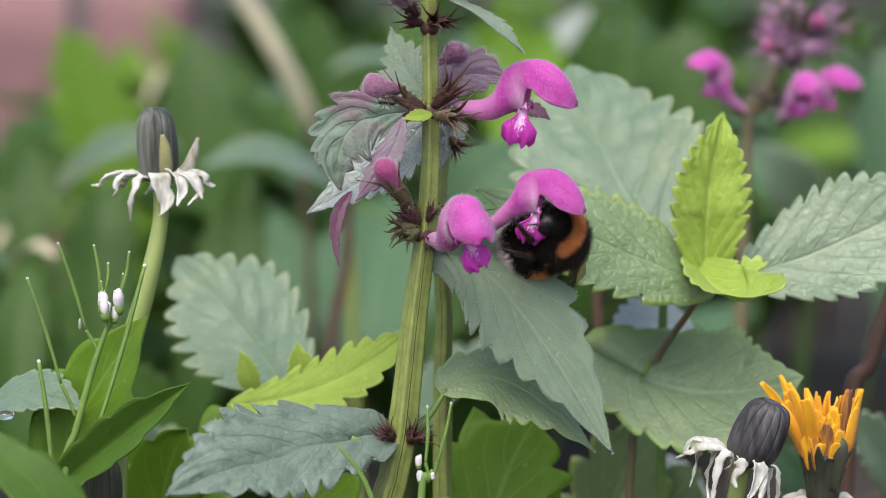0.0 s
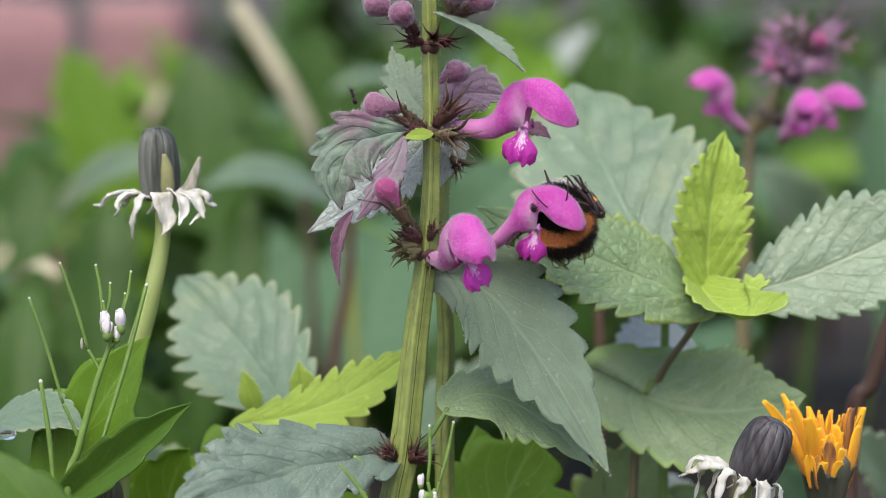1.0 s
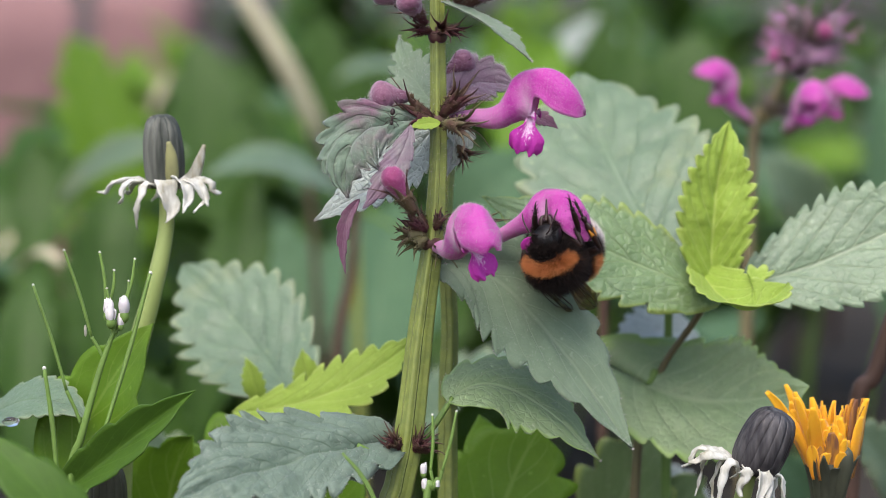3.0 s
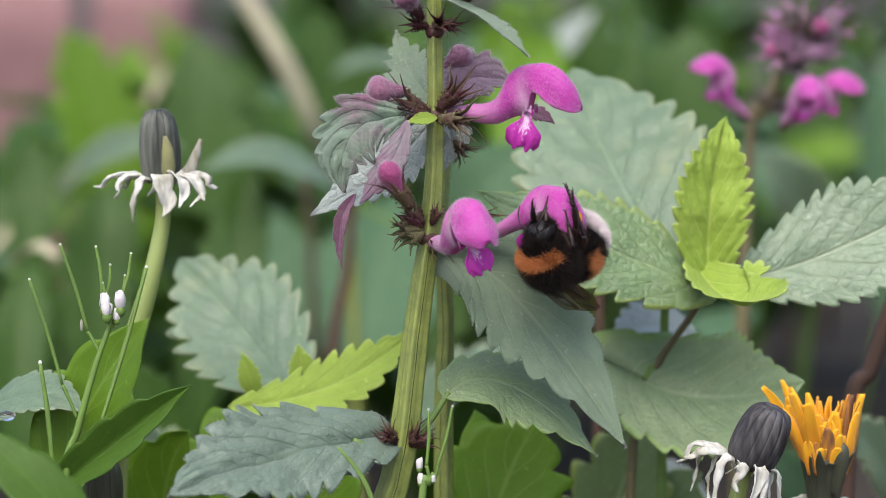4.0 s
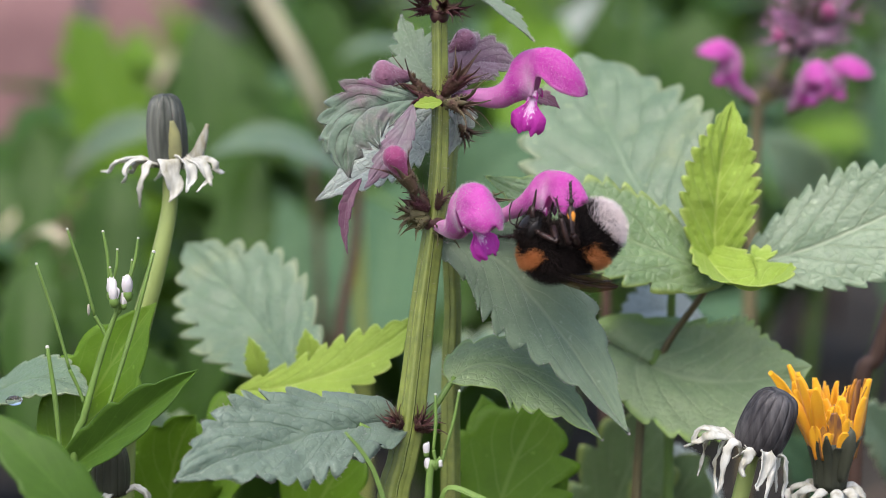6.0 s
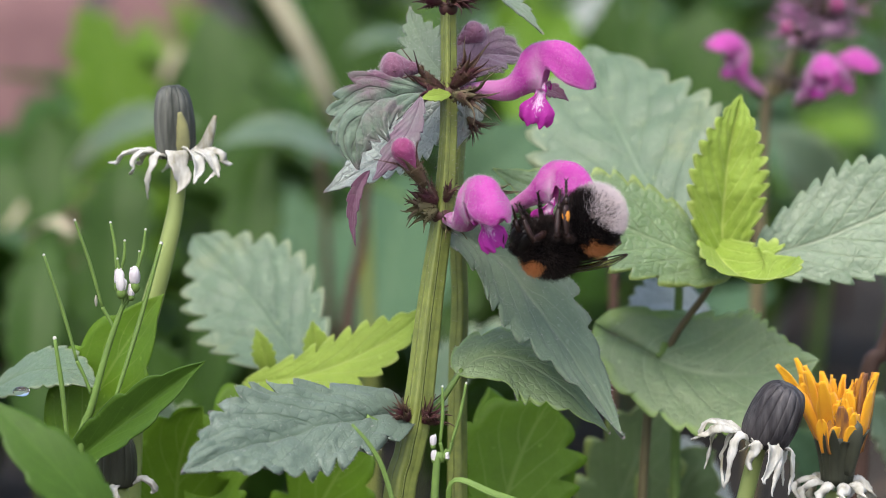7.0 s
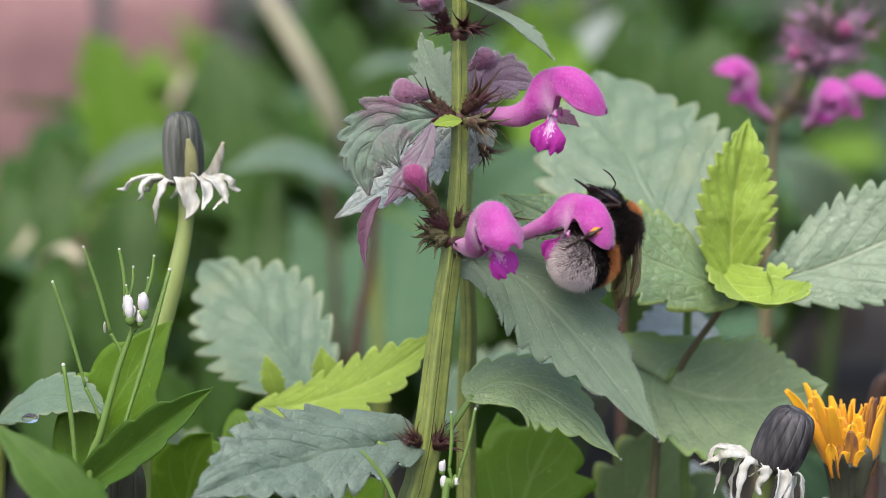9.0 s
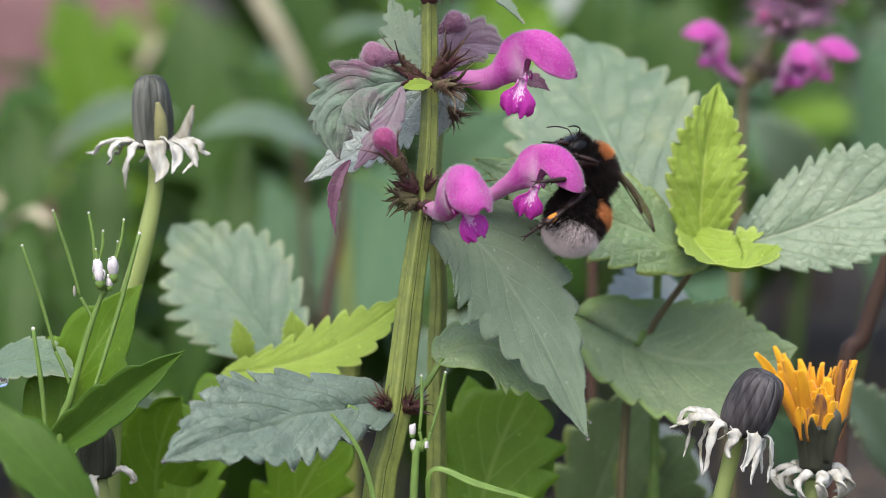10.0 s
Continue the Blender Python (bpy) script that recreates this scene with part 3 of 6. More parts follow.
def build_brick(centre, size, turn):
    bm = bmesh.new()
    bmesh.ops.create_cube(bm, size=1.0)
    bmesh.ops.subdivide_edges(bm, edges=bm.edges[:], cuts=5, use_grid_fill=True)
    m = Matrix.Rotation(radians(turn), 3, "Z")
    for v in bm.verts:
        p = Vector((v.co.x * size[0], v.co.y * size[1], v.co.z * size[2]))
        r = Vector((abs(v.co.x), abs(v.co.y), abs(v.co.z)))
        if sum(q > 0.45 for q in r) >= 2:
            p *= 0.96
        p += p.normalized() * noise.noise(p * 0.05) * 5
        v.co = m @ p + Vector(centre)
    tagged(part("brick", bm, PINK_STONE), "weathered pinkish brick lying among the weeds", "brick", "bricks in the weeds")


build_brick((-262, 1095, 103), (68, 102, 215), 10)
build_brick((-312, 2180, 86), (102, 66, 180), -14)


# ---------------------------------------------------------------- plants that fill the distance
def strap_plant(name, seed, leaves, length, width, material, label, category, lean=0.55):
    """A rosette of long arching leaves, its base at the origin."""
    rnd = random.Random(seed)
    ob = thing(name, (0, 0, 0), label, category, "weeds behind the flowers")
    for i in range(leaves):
        a = 6.283 * i / leaves + rnd.uniform(-0.35, 0.35)
        l, w = length * rnd.uniform(0.7, 1.1), width * rnd.uniform(0.7, 1.2)
        d = Vector((math.cos(a), math.sin(a), 0))
        out = lean * rnd.uniform(0.5, 1.4)
        base = d * 4
        bend = d * (l * out * 0.35) + Vector((0, 0, l * 0.75))
        tip = d * (l * out * 1.15) + Vector((0, 0, l * rnd.uniform(0.55, 0.95)))
        part("leaf", leaf(bmesh.new(), base, bend, tip, Vector((0, 0, 1)) - d * 0.5, w, teeth=7, depth=0.25, fold=0.25, wide_at=0.62, puff=0.0, lobe=0.0, seed=seed * 31 + i, cols=7, skew=0.1, wave=1.2), material, ob, thick=0.5)
    return ob


def nettle_plant(name, seed, height, width, material, label, lean=(0.0, 0.0), flowers=False):
    """A square-stemmed shoot with pairs of toothed leaves, its base at the origin."""
    rnd = random.Random(seed)
    ob = thing(name, (0, 0, 0), label, "wild plant", "weeds behind the flowers")
    top = Vector((lean[0], lean[1], height))
    part("stem", tube(bmesh.new(), [(0, 0, -4), top * 0.5 + Vector((3, 2, 0)), top], [2.2, 1.8, 1.2], square=0.12, sides=12), rnd.choice((RED_STEM, STEM)), ob)
    levels = 4
    for k in range(levels):
        f = 0.35 + 0.62 * k / (levels - 1)
        p = top * f
        for q in range(2):
            a = k * 1.57 + q * 3.14 + rnd.uniform(-0.3, 0.3)
            d = Vector((math.cos(a), math.sin(a), 0))
            l, w = width * rnd.uniform(1.0, 1.4) * (1.15 - 0.5 * f), width * (1.1 - 0.45 * f)
            b = p + d * l * 0.3 + Vector((0, 0, l * 0.15))
            add_leaf(ob, material, b, b + d * l * 0.6 + Vector((0, 0, l * 0.2)), b + d * l + Vector((0, 0, -l * rnd.uniform(0.0, 0.4))), Vector((0, 0, 1)), w, stalk=p, thick=0.4, teeth=9, seed=seed * 17 + k * 2 + q, cols=9)
    return ob


def fill_distance():
    kinds = [
        strap_plant("dandelion_plant", 1, 9, 205, 36, DANDELION_LEAF, "dandelion rosette with long bright green leaves", "dandelion"),
        strap_plant("dandelion_plant", 2, 8, 185, 44, DARK_LEAF, "dandelion rosette with broad deep green leaves", "dandelion", lean=0.8),
        nettle_plant("dead_nettle", 3, 190, 48, BLUE_LEAF, "leafy dead-nettle shoot with bluish green toothed leaves", (14, 8)),
        nettle_plant("dead_nettle", 4, 165, 52, DIM_LEAF, "leafy dead-nettle shoot with dull green toothed leaves", (-10, 6)),
    ]
    rnd = random.Random(11)
    spots = []
    for row in range(12):
        y = 560 + row * 85 + row * row * 12
        half = (445 + y) * 0.2 + 60
        count = 5 + row // 2
        for i in range(count):
            x = -half + 2 * half * (i + 0.5 + rnd.uniform(-0.3, 0.3)) / count
            if not (y < 760 and x > (445 + y) * 0.09):
                spots.append((x, y + rnd.uniform(-60, 60)))
    used = [False] * 4
    for x, y in spots:
        k = rnd.choice((0, 1, 1, 1, 1, 3)) if x < 10 else rnd.choice((0, 1, 1, 2, 3, 3))
        m = pose(x * K, y * K, -0.004, rnd.uniform(-6, 6), rnd.uniform(-6, 6), rnd.uniform(0, 360))
        if not used[k]:
            used[k] = True
            kinds[k].matrix_basis = m
        else:
            c = copy_thing(kinds[k], m)
            s = rnd.uniform(0.8, 1.15) * (0.42 if x < -(445 + y) * 0.09 else 1.0)
            c.scale = (s, s, s)


fill_distance()

# hand-placed blurred plants behind the subject
def build_far_stalks():
    ob = thing("dry_stalk", (-55.2, 627.9, -2.4), "pale straw-coloured dry stalk leaning behind the flowers", "stalk")
    part("stalk", tube(bmesh.new(), [(-58.3, 921.3, -172.4), (-54.5, 796.0, 94.1), (-55.2, 674.9, 148.7), (-67.5, 654.3, 185.4), (-90.9, 659.8, 224.4)], [4.0, 4.0, 4.2, 4.2, 3.8], sides=10), STRAW, ob)
    ob = thing("red_stalk", (-30.8, 249.3, 91.3), "reddish brown upright stalk behind the leaves", "stalk")
    part("stalk", tube(bmesh.new(), [(-35.6, 241.5, 36.2), (-31.6, 255.0, 132.2), (-27.7, 258.6, 157.4), (-25.8, 261.9, 181.0)], [2.2, 1.9, 1.6, 1.3], sides=8), RED_STEM, ob)
    ob = thing("red_stalk", (-46.8, 391.3, 56.1), "thin brown upright stalk behind the leaves", "stalk")
    part("stalk", tube(bmesh.new(), [(-42.9, 381.9, -10.3), (-43.9, 398.2, 105.5), (-44.9, 402.5, 135.9), (-47.7, 407.3, 170.1)], [1.6, 1.4, 1.3, 1.1], sides=8), RED_STEM, ob)


build_far_stalks()


def build_background_leaves():
    """Large weeds close behind the flowers, each leaf a part of its plant."""
    # DARK_LEAF blades carry the rosettes' shade in their colour.
    groups = (
        ("dandelion_plant", (-126.2, 584.2, -139.6), "lush dandelion rosette with long arching bright leaves", "dandelion", (
            (DANDELION_LEAF, (-134.0, 631.4, 22.0), (-140.1, 650.9, 161.0), (-166.0, 657.1, 204.9), 40.64),
            # Paler bluish blade, added in place of glossy highlights on the rosette.
            (BLUE_LEAF, (-131.2, 400.0, 162.2), (-109.9, 380.0, 188.8), (-83.9, 360.0, 182.1), 13),
            (DARK_LEAF, (-60.6, 330.0, 118.2), (-68.9, 340.0, 154.1), (-62.3, 360.0, 175.1), 20),
            (DARK_LEAF, (-149.5, 420.0, 135.2), (-133.8, 430.0, 159.6), (-145.9, 440.0, 177.5), 27),
            (DANDELION_LEAF, (21.7, 560.0, 162.6), (26.6, 580.0, 186.0), (46.9, 600.0, 205.5), 34),
            (DARK_LEAF, (-104.4, 560.1, 37.9), (-89.4, 576.1, 151.8), (-105.7, 608.5, 207.4), 39.08),
            (DARK_LEAF, (-91.2, 682.0, 15.9), (-78.4, 698.2, 130.8), (-100.4, 723.8, 191.0), 38.66),
            (DARK_LEAF, (-149.8, 511.1, 37.7), (-158.6, 522.4, 118.0), (-182.7, 551.4, 149.9), 32.85),
            (DARK_LEAF, (-113.9, 393.4, 71.3), (-121.6, 402.5, 135.9), (-115.2, 430.9, 163.5), 28.76),
            (DARK_LEAF, (-89.5, 417.7, 69.8), (-79.7, 425.4, 124.5), (-69.7, 454.1, 154.8), 25.63),
            (DARK_LEAF, (-122.4, 273.0, 85.4), (-127.3, 279.4, 131.0), (-123.0, 306.8, 151.9), 18.09),
            (DARK_LEAF, (-71.7, 202.0, 103.0), (-70.2, 204.8, 123.5), (-83.5, 207.3, 141.1), 16.29))),
        ("dandelion_plant", (-39.3, 721.3, -193.4), "dandelion rosette with upright green leaves behind the stem", "dandelion", (
            (DARK_LEAF, (-38.1, 801.8, 12.9), (-49.5, 820.4, 145.3), (-68.5, 838.0, 209.8), 36.99),
            (DARK_LEAF, (-25.7, 751.7, 22.9), (-25.7, 768.4, 141.9), (-39.3, 776.0, 196.0), 30.03),
            (DANDELION_LEAF, (15.9, 804.9, 35.4), (24.5, 819.6, 139.7), (33.2, 838.8, 215.4), 42.68),
            (DIM_LEAF, (-11.2, 467.5, 75.7), (-21.6, 473.3, 116.9), (-13.7, 500.8, 138.5), 14.57),
            (DARK_LEAF, (73.8, 569.7, 106.2), (72.7, 579.3, 174.5), (75.8, 612.1, 233.1), 11.04),
            (DARK_LEAF, (59.0, 759.3, 77.0), (53.5, 771.4, 163.5), (75.4, 779.4, 220.3), 40.96))),
        ("dead_nettle", (144.8, 753.8, -206.1), "dead-nettle shoot with broad dull leaves in the shade", "wild plant", (
            (PALE_LEAF, (30.7, 686.6, 170.4), (44.4, 681.2, 193.6), (66.5, 675.5, 213.9), 15.12),
            (DARK_LEAF, (118.4, 726.4, 87.5), (105.1, 736.7, 161.0), (120.1, 759.7, 202.2), 47.77),
            (DANDELION_LEAF, (141.2, 682.3, 140.3), (165.3, 676.5, 159.9), (192.6, 657.7, 147.9), 17.64),
            (DARK_LEAF, (173.7, 757.0, 60.8), (184.6, 770.7, 158.1), (170.5, 796.1, 217.0), 40.96),
            (DIM_LEAF, (191.1, 639.6, 80.5), (198.5, 647.5, 136.6), (183.7, 654.7, 187.8), 32.02),
            (BLUE_LEAF, (127.7, 404.1, 147.3), (120.2, 394.4, 165.7), (101.7, 384.2, 180.1), 22.68))),
        ("dead_nettle", (92.1, 106.5, 47.5), "low dead-nettle shoot with bluish leaves in deep shade", "wild plant", (
            (BLUE_LEAF, (103.2, 107.9, 126.2), (96.4, 100.6, 143.3), (86.2, 91.9, 150.2), 13.67),
            (DIM_LEAF, (95.5, 152.7, 101.1), (88.6, 146.4, 125.0), (76.5, 137.8, 132.5), 16.20),
            (PALE_LEAF, (61.4, 107.3, 122.5), (50.4, 99.9, 138.4), (37.4, 90.0, 136.9), 11.18))),
    )
    for name, foot, label, category, blades in groups:
        ob = thing(name, foot, label, category)
        for k, (mat, b, c, t, w) in enumerate(blades):
            broad = mat in (BLUE_LEAF, DIM_LEAF, PALE_LEAF)
            lf = part("leaf", leaf(bmesh.new(), b, c, t, (0.1 - 0.2 * (k % 2), -0.85, 0.5), w, teeth=8, depth=0.18, wide_at=0.45 if broad else 0.62, puff=0.0, lobe=0.0, seed=300 + k, cols=9, wave=1.2, fold=0.2, point=0.6, sharp=0.8), mat, ob, thick=0.4)
            part("leaf_stalk", tube(bmesh.new(), [foot, Vector(foot).lerp(Vector(b), 0.6) + Vector((2, 0, 0)), b], [2.0, 1.6, 1.2], sides=6), THIN_STEM, lf)
    ob = thing("red_stalk", (80.1, 42.3, 72.7), "thick brownish stalk at the edge of the weeds", "stalk")
    part("stalk", tube(bmesh.new(), [(77.9, 42.3, 72.7), (81.3, 54.0, 155.9), (85.8, 55.9, 169.3), (91.5, 58.4, 187.3)], [2.4, 1.9, 1.7, 1.5], sides=10), RED_STEM, ob)
    # Two withered leaves; the third, farthest strip is added to stand for a glint.
    for k, (a, b, c) in enumerate((((-167.3, 475.3, 131.3), (-156.9, 476.8, 141.6), (-144.4, 476.9, 142.6)), ((-140.0, 354.8, 144.8), (-128.9, 343.5, 151.9), (-120.0, 331.2, 151.0)), ((-140.4, 737.1, 163.7), (-135.1, 738.6, 174.2), (-132.4, 739.7, 182.1)))):
        ob = thing("dry_leaf", a, "pale brown strip among the weeds: withered leaves and a glint", "leaf")
        part("blade", strip(bmesh.new(), [a, b, c], [2, 6, 2], (0, -0.4, 0.9), cup=0.3, n=14, cols=7), STRAW, ob, thick=0.3)


build_background_leaves()


def build_blurred_shoot():
    ob = thing("dead_nettle_shoot", (-26.4, 340.5, -44.1), "out-of-focus dead-nettle shoot with broad bluish leaves", "wild plant")
    part("stem", tube(bmesh.new(), [(-26.4, 340.5, -44.1), (-28.3, 358.3, 83.1), (-31.0, 370.6, 170.3)], [2.0, 1.7, 1.3], sides=10, square=0.12), STEM, ob)
    add_leaf(ob, BLUE_LEAF, (-35.3, 363.1, 169.4), (-54.1, 348.5, 187.2), (-74.9, 322.9, 179.2), (0.0, -0.6, 0.8), 19.59, "pale bluish green leaf", stalk=(-31.0, 370.2, 167.6), seed=51, cols=9, point=0.7)
    add_leaf(ob, DIM_LEAF, (-28.4, 422.1, 101.1), (-25.5, 461.9, 122.9), (-17.9, 502.9, 153.3), (0.1, -0.9, 0.3), 53.40, "broad bluish green leaf", seed=52, cols=9, point=0.6)
    add_leaf(ob, DIM_LEAF, (-37.3, 444.3, 84.6), (-55.2, 476.9, 107.8), (-64.9, 502.0, 146.9), (0.0, -0.9, 0.3), 47.23, "broad dull green leaf", seed=53, cols=9, point=0.6)
    add_leaf(ob, BLUE_LEAF, (-12.4, 204.8, 123.5), (9.4, 183.5, 145.6), (23.4, 140.5, 152.2), (0.1, -0.7, 0.6), 27.10, "broad bluish green leaf", stalk=(-27.9, 358.6, 84.9), seed=54, cols=9, point=0.6)
    add_leaf(ob, DIM_LEAF, (-4.2, 332.0, 157.1), (12.9, 310.1, 175.5), (27.4, 336.4, 188.3), (0.1, -0.8, 0.5), 31.08, "broad dull green leaf", stalk=(-30.8, 369.8, 164.9), seed=55, cols=9, point=0.6)


build_blurred_shoot()


# ---------------------------------------------------------------- the leafy shoot of dead-nettle beside the bee
def build_leafy_shoot():
    ob = thing("dead_nettle_shoot", (37.6, 28.5, 78.1), "leafy dead-nettle shoot, pale green leaves, young yellow-green tip", "wild plant")
    part("stem", tube(bmesh.new(), [(33.7, 28.5, 78.1), (37.0, 38.7, 159.1), (41.3, 39.3, 172.4), (47.7, 33.7, 183.9), (51.0, 28.7, 191.8)], [1.3, 0.85, 0.65, 0.6, 0.7], sides=12, square=0.12), BROWN_STALK, ob, "brownish green square stem")
    add_leaf(ob, BLUE_LEAF, (43.3, 40.0, 192.8), (33.6, 52.0, 205.2), (26.5, 85.0, 226.6), (0.05, -1, 0.25), 41, "large bluish green toothed leaf", stalk=(49.7, 33.2, 188.9), teeth=9, depth=0.13, wide_at=0.45, seed=3, fold=0.05, lobe=0.4, point=0.5, sharp=0.72)
    add_leaf(ob, NETTLE_LEAF, (45.0, 26.0, 191.3), (29.2, 26.0, 197.5), (6.1, 24.0, 207.9), (0.05, -0.8, 0.6), 21.5, "fresh green toothed leaf", stalk=(50.5, 28.1, 191.6), teeth=11, depth=0.13, seed=5, fold=0.0, lobe=0.7, wide_at=0.36, point=0.45)
    add_leaf(ob, YOUNG_LEAF, (49.6, 27.0, 192.0), (49.1, 27.0, 207.0), (53.0, 33.0, 221.5), (0.05, -1, 0.15), 15.5, "young upright yellow-green leaf", teeth=11, depth=0.15, fold=0.3, wide_at=0.36, seed=7, puff=1.5, sharp=0.95, point=0.4)
    add_leaf(ob, YOUNG_LEAF, (47.2, 30.0, 194.2), (52.6, 6.0, 183.8), (62.7, 19.0, 192.5), (0.0, -0.3, 1.0), 17, "young cupped yellow-green leaf", teeth=10, depth=0.12, fold=0.55, wide_at=0.5, seed=8, point=0.6, sharp=0.8)
    add_leaf(ob, SOFT_LEAF, (57.9, 30.0, 191.0), (76.0, 33.0, 194.9), (98.2, 33.0, 209.0), (0.1, -0.85, 0.55), 24.5, "pale green toothed leaf", stalk=(51.6, 28.1, 191.6), teeth=12, depth=0.12, fold=0.1, wide_at=0.45, seed=9, point=0.5)
    add_leaf(ob, SHADE_LEAF, (38.5, 38.0, 170.0), (50.7, 34.0, 164.0), (68.4, 28.0, 171.5), (0.0, -0.75, 0.7), 31, "broad green toothed leaf", stalk=(40.2, 39.3, 172.4), teeth=13, depth=0.09, fold=0.05, wide_at=0.34, lobe=0.9, seed=12, point=0.42, sharp=0.9)
    add_leaf(ob, PALE_LEAF, (51.8, 73.7, 172.0), (42.6, 70.6, 177.8), (33.1, 58.4, 173.5), (0.1, -0.6, 0.8), 13.88, "pale leaf underside", teeth=8, seed=13)
    side = thing("side_shoot", (44.1, 33.1, 76.3), "thin green shoot rising beside the leaves", "wild plant")
    part("stem", tube(bmesh.new(), [(42.4, 33.1, 76.3), (43.2, 46.9, 174.4), (44.1, 46.7, 190.2)], [1.5, 0.9, 0.8], sides=8), THIN_STEM, side)
    side = thing("side_shoot", (35.3, 124.8, 40.4), "thin brown shoot standing behind the leaves", "wild plant")
    part("stem", tube(bmesh.new(), [(35.3, 124.8, 40.4), (36.4, 141.1, 156.1), (35.6, 144.6, 181.2)], [1.6, 1.2, 1.0], sides=8), RED_STEM, side)


build_leafy_shoot()


def build_middle_leaves():
    ob = thing("dead_nettle_shoot", (-25.4, 42.3, 72.7), "low dead-nettle shoot with bluish and yellow-green toothed leaves", "wild plant")
    part("stem", tube(bmesh.new(), [(-25.4, 42.3, 72.7), (-25.9, 41.6, 154.0), (-26.3, 39.8, 166.8)], [2.0, 1.6, 1.3], sides=12, square=0.12), STEM, ob)
    add_leaf(ob, BLUE_LEAF, (-31.3, 41.0, 167.6), (-39.3, 60.0, 175.5), (-55.4, 76.0, 187.6), (0.0, -0.95, 0.35), 28.5, "bluish green toothed leaf with yellow flecks", stalk=(-26.3, 39.8, 166.8), teeth=9, depth=0.2, wide_at=0.45, fold=0.05, seed=21, lobe=0.5, point=0.45, sharp=0.85)
    add_leaf(ob, YOUNG_LEAF, (-40.0, 29.0, 166.0), (-19.7, 26.0, 167.5), (-5.3, 30.0, 181.2), (-0.2, -0.8, 0.5), 12.5, "yellow-green toothed leaf with pale flecks", stalk=(-26.3, 39.6, 165.7), teeth=9, depth=0.2, fold=0.1, wide_at=0.5, seed=22)
    add_leaf(ob, YOUNG_LEAF, (-26.2, 38.6, 167.0), (-27.7, 36.8, 171.8), (-28.3, 38.7, 176.4), (0.2, -1, 0.2), 6.01, "small young leaf", teeth=6, seed=23)
    add_leaf(ob, YOUNG_LEAF, (-36.6, 38.4, 165.9), (-37.6, 36.7, 170.7), (-39.3, 38.5, 174.8), (-0.2, -1, 0.2), 4.92, "small young leaf", teeth=6, seed=24)


build_middle_leaves()


# ---------------------------------------------------------------- dandelions
def dandelion_bud(name, base, path, radii, top, axis, size, core, bracts, label, reflexed, stem_material, seed):
    """A closed head on a hollow stem: upright bracts round it, outer bracts bent back."""
    rnd = random.Random(seed)
    ob = thing(name, base, label, "dandelion")
    part("stem", tube(bmesh.new(), path, radii, sides=14, n=30), stem_material, ob, "smooth hollow stem")
    r, h = size
    m = aim(axis, (0, -1, 0))
    foot = Vector(top)
    def at(along, out, a):
        return foot + m @ Vector((along, -out * math.cos(a), out * math.sin(a)))
    prof = [(-0.04, 0.45), (0.0, 0.8), (0.12, 0.94), (0.35, 1.0), (0.6, 0.97), (0.82, 0.86), (0.95, 0.66), (1.0, 0.4)]
    bm = bmesh.new()
    rings(bm, [[at(x * h, y * r * 0.9, 6.283 * j / 20) for j in range(20)] for x, y in prof])
    part("head", bm, core, ob)
    for i in range(15):
        a = 6.283 * i / 15 + rnd.uniform(-0.05, 0.05)
        pts = [at(x * h * rnd.uniform(0.98, 1.0), y * r * 0.95, a) for x, y in prof[1:]]
        w = 2 * math.pi * r / 15
        part("bract", strip(bmesh.new(), pts, [w * 1.05, w * 1.15, w * 1.2, w * 1.1, w * 0.9, w * 0.6, w * 0.35], at(0.4 * h, 10 * r, a) - at(0.4 * h, 0, a), cup=-0.16, n=12), bracts, ob, thick=0.25)
    for a, out, drop, w, twist in reflexed:
        down = Vector((0, 0, -1))
        w *= rnd.uniform(0.85, 1.15)
        drop *= rnd.uniform(0.6, 0.9)
        p0, p1 = at(0.02 * h, r * 0.7, a), at(0.10 * h, r * (0.85 + out * 0.4), a)
        p2 = at(0.07 * h, r * (0.85 + out * 0.85), a) + down * (drop * 0.22)
        p3 = at(0.0, r * (0.85 + out), a + 0.2 * rnd.uniform(-1, 1)) + down * (drop * 0.6)
        p4 = at(0.0, r * (0.85 + out * 0.85 + twist), a + 0.3 * rnd.uniform(-1, 1)) + down * drop
        part("outer_bract", crumple(strip(bmesh.new(), [p0, p1, p2, p3, p4], [w * 0.75, w, w * 0.85, w * 0.55, w * 0.12], at(h, r * 3, a) - foot, cup=rnd.uniform(-0.5, 0.5), n=18, cols=7), 0.55), BRACT_PALE, ob, "pale bract bent back", thick=0.25)
    return ob, at


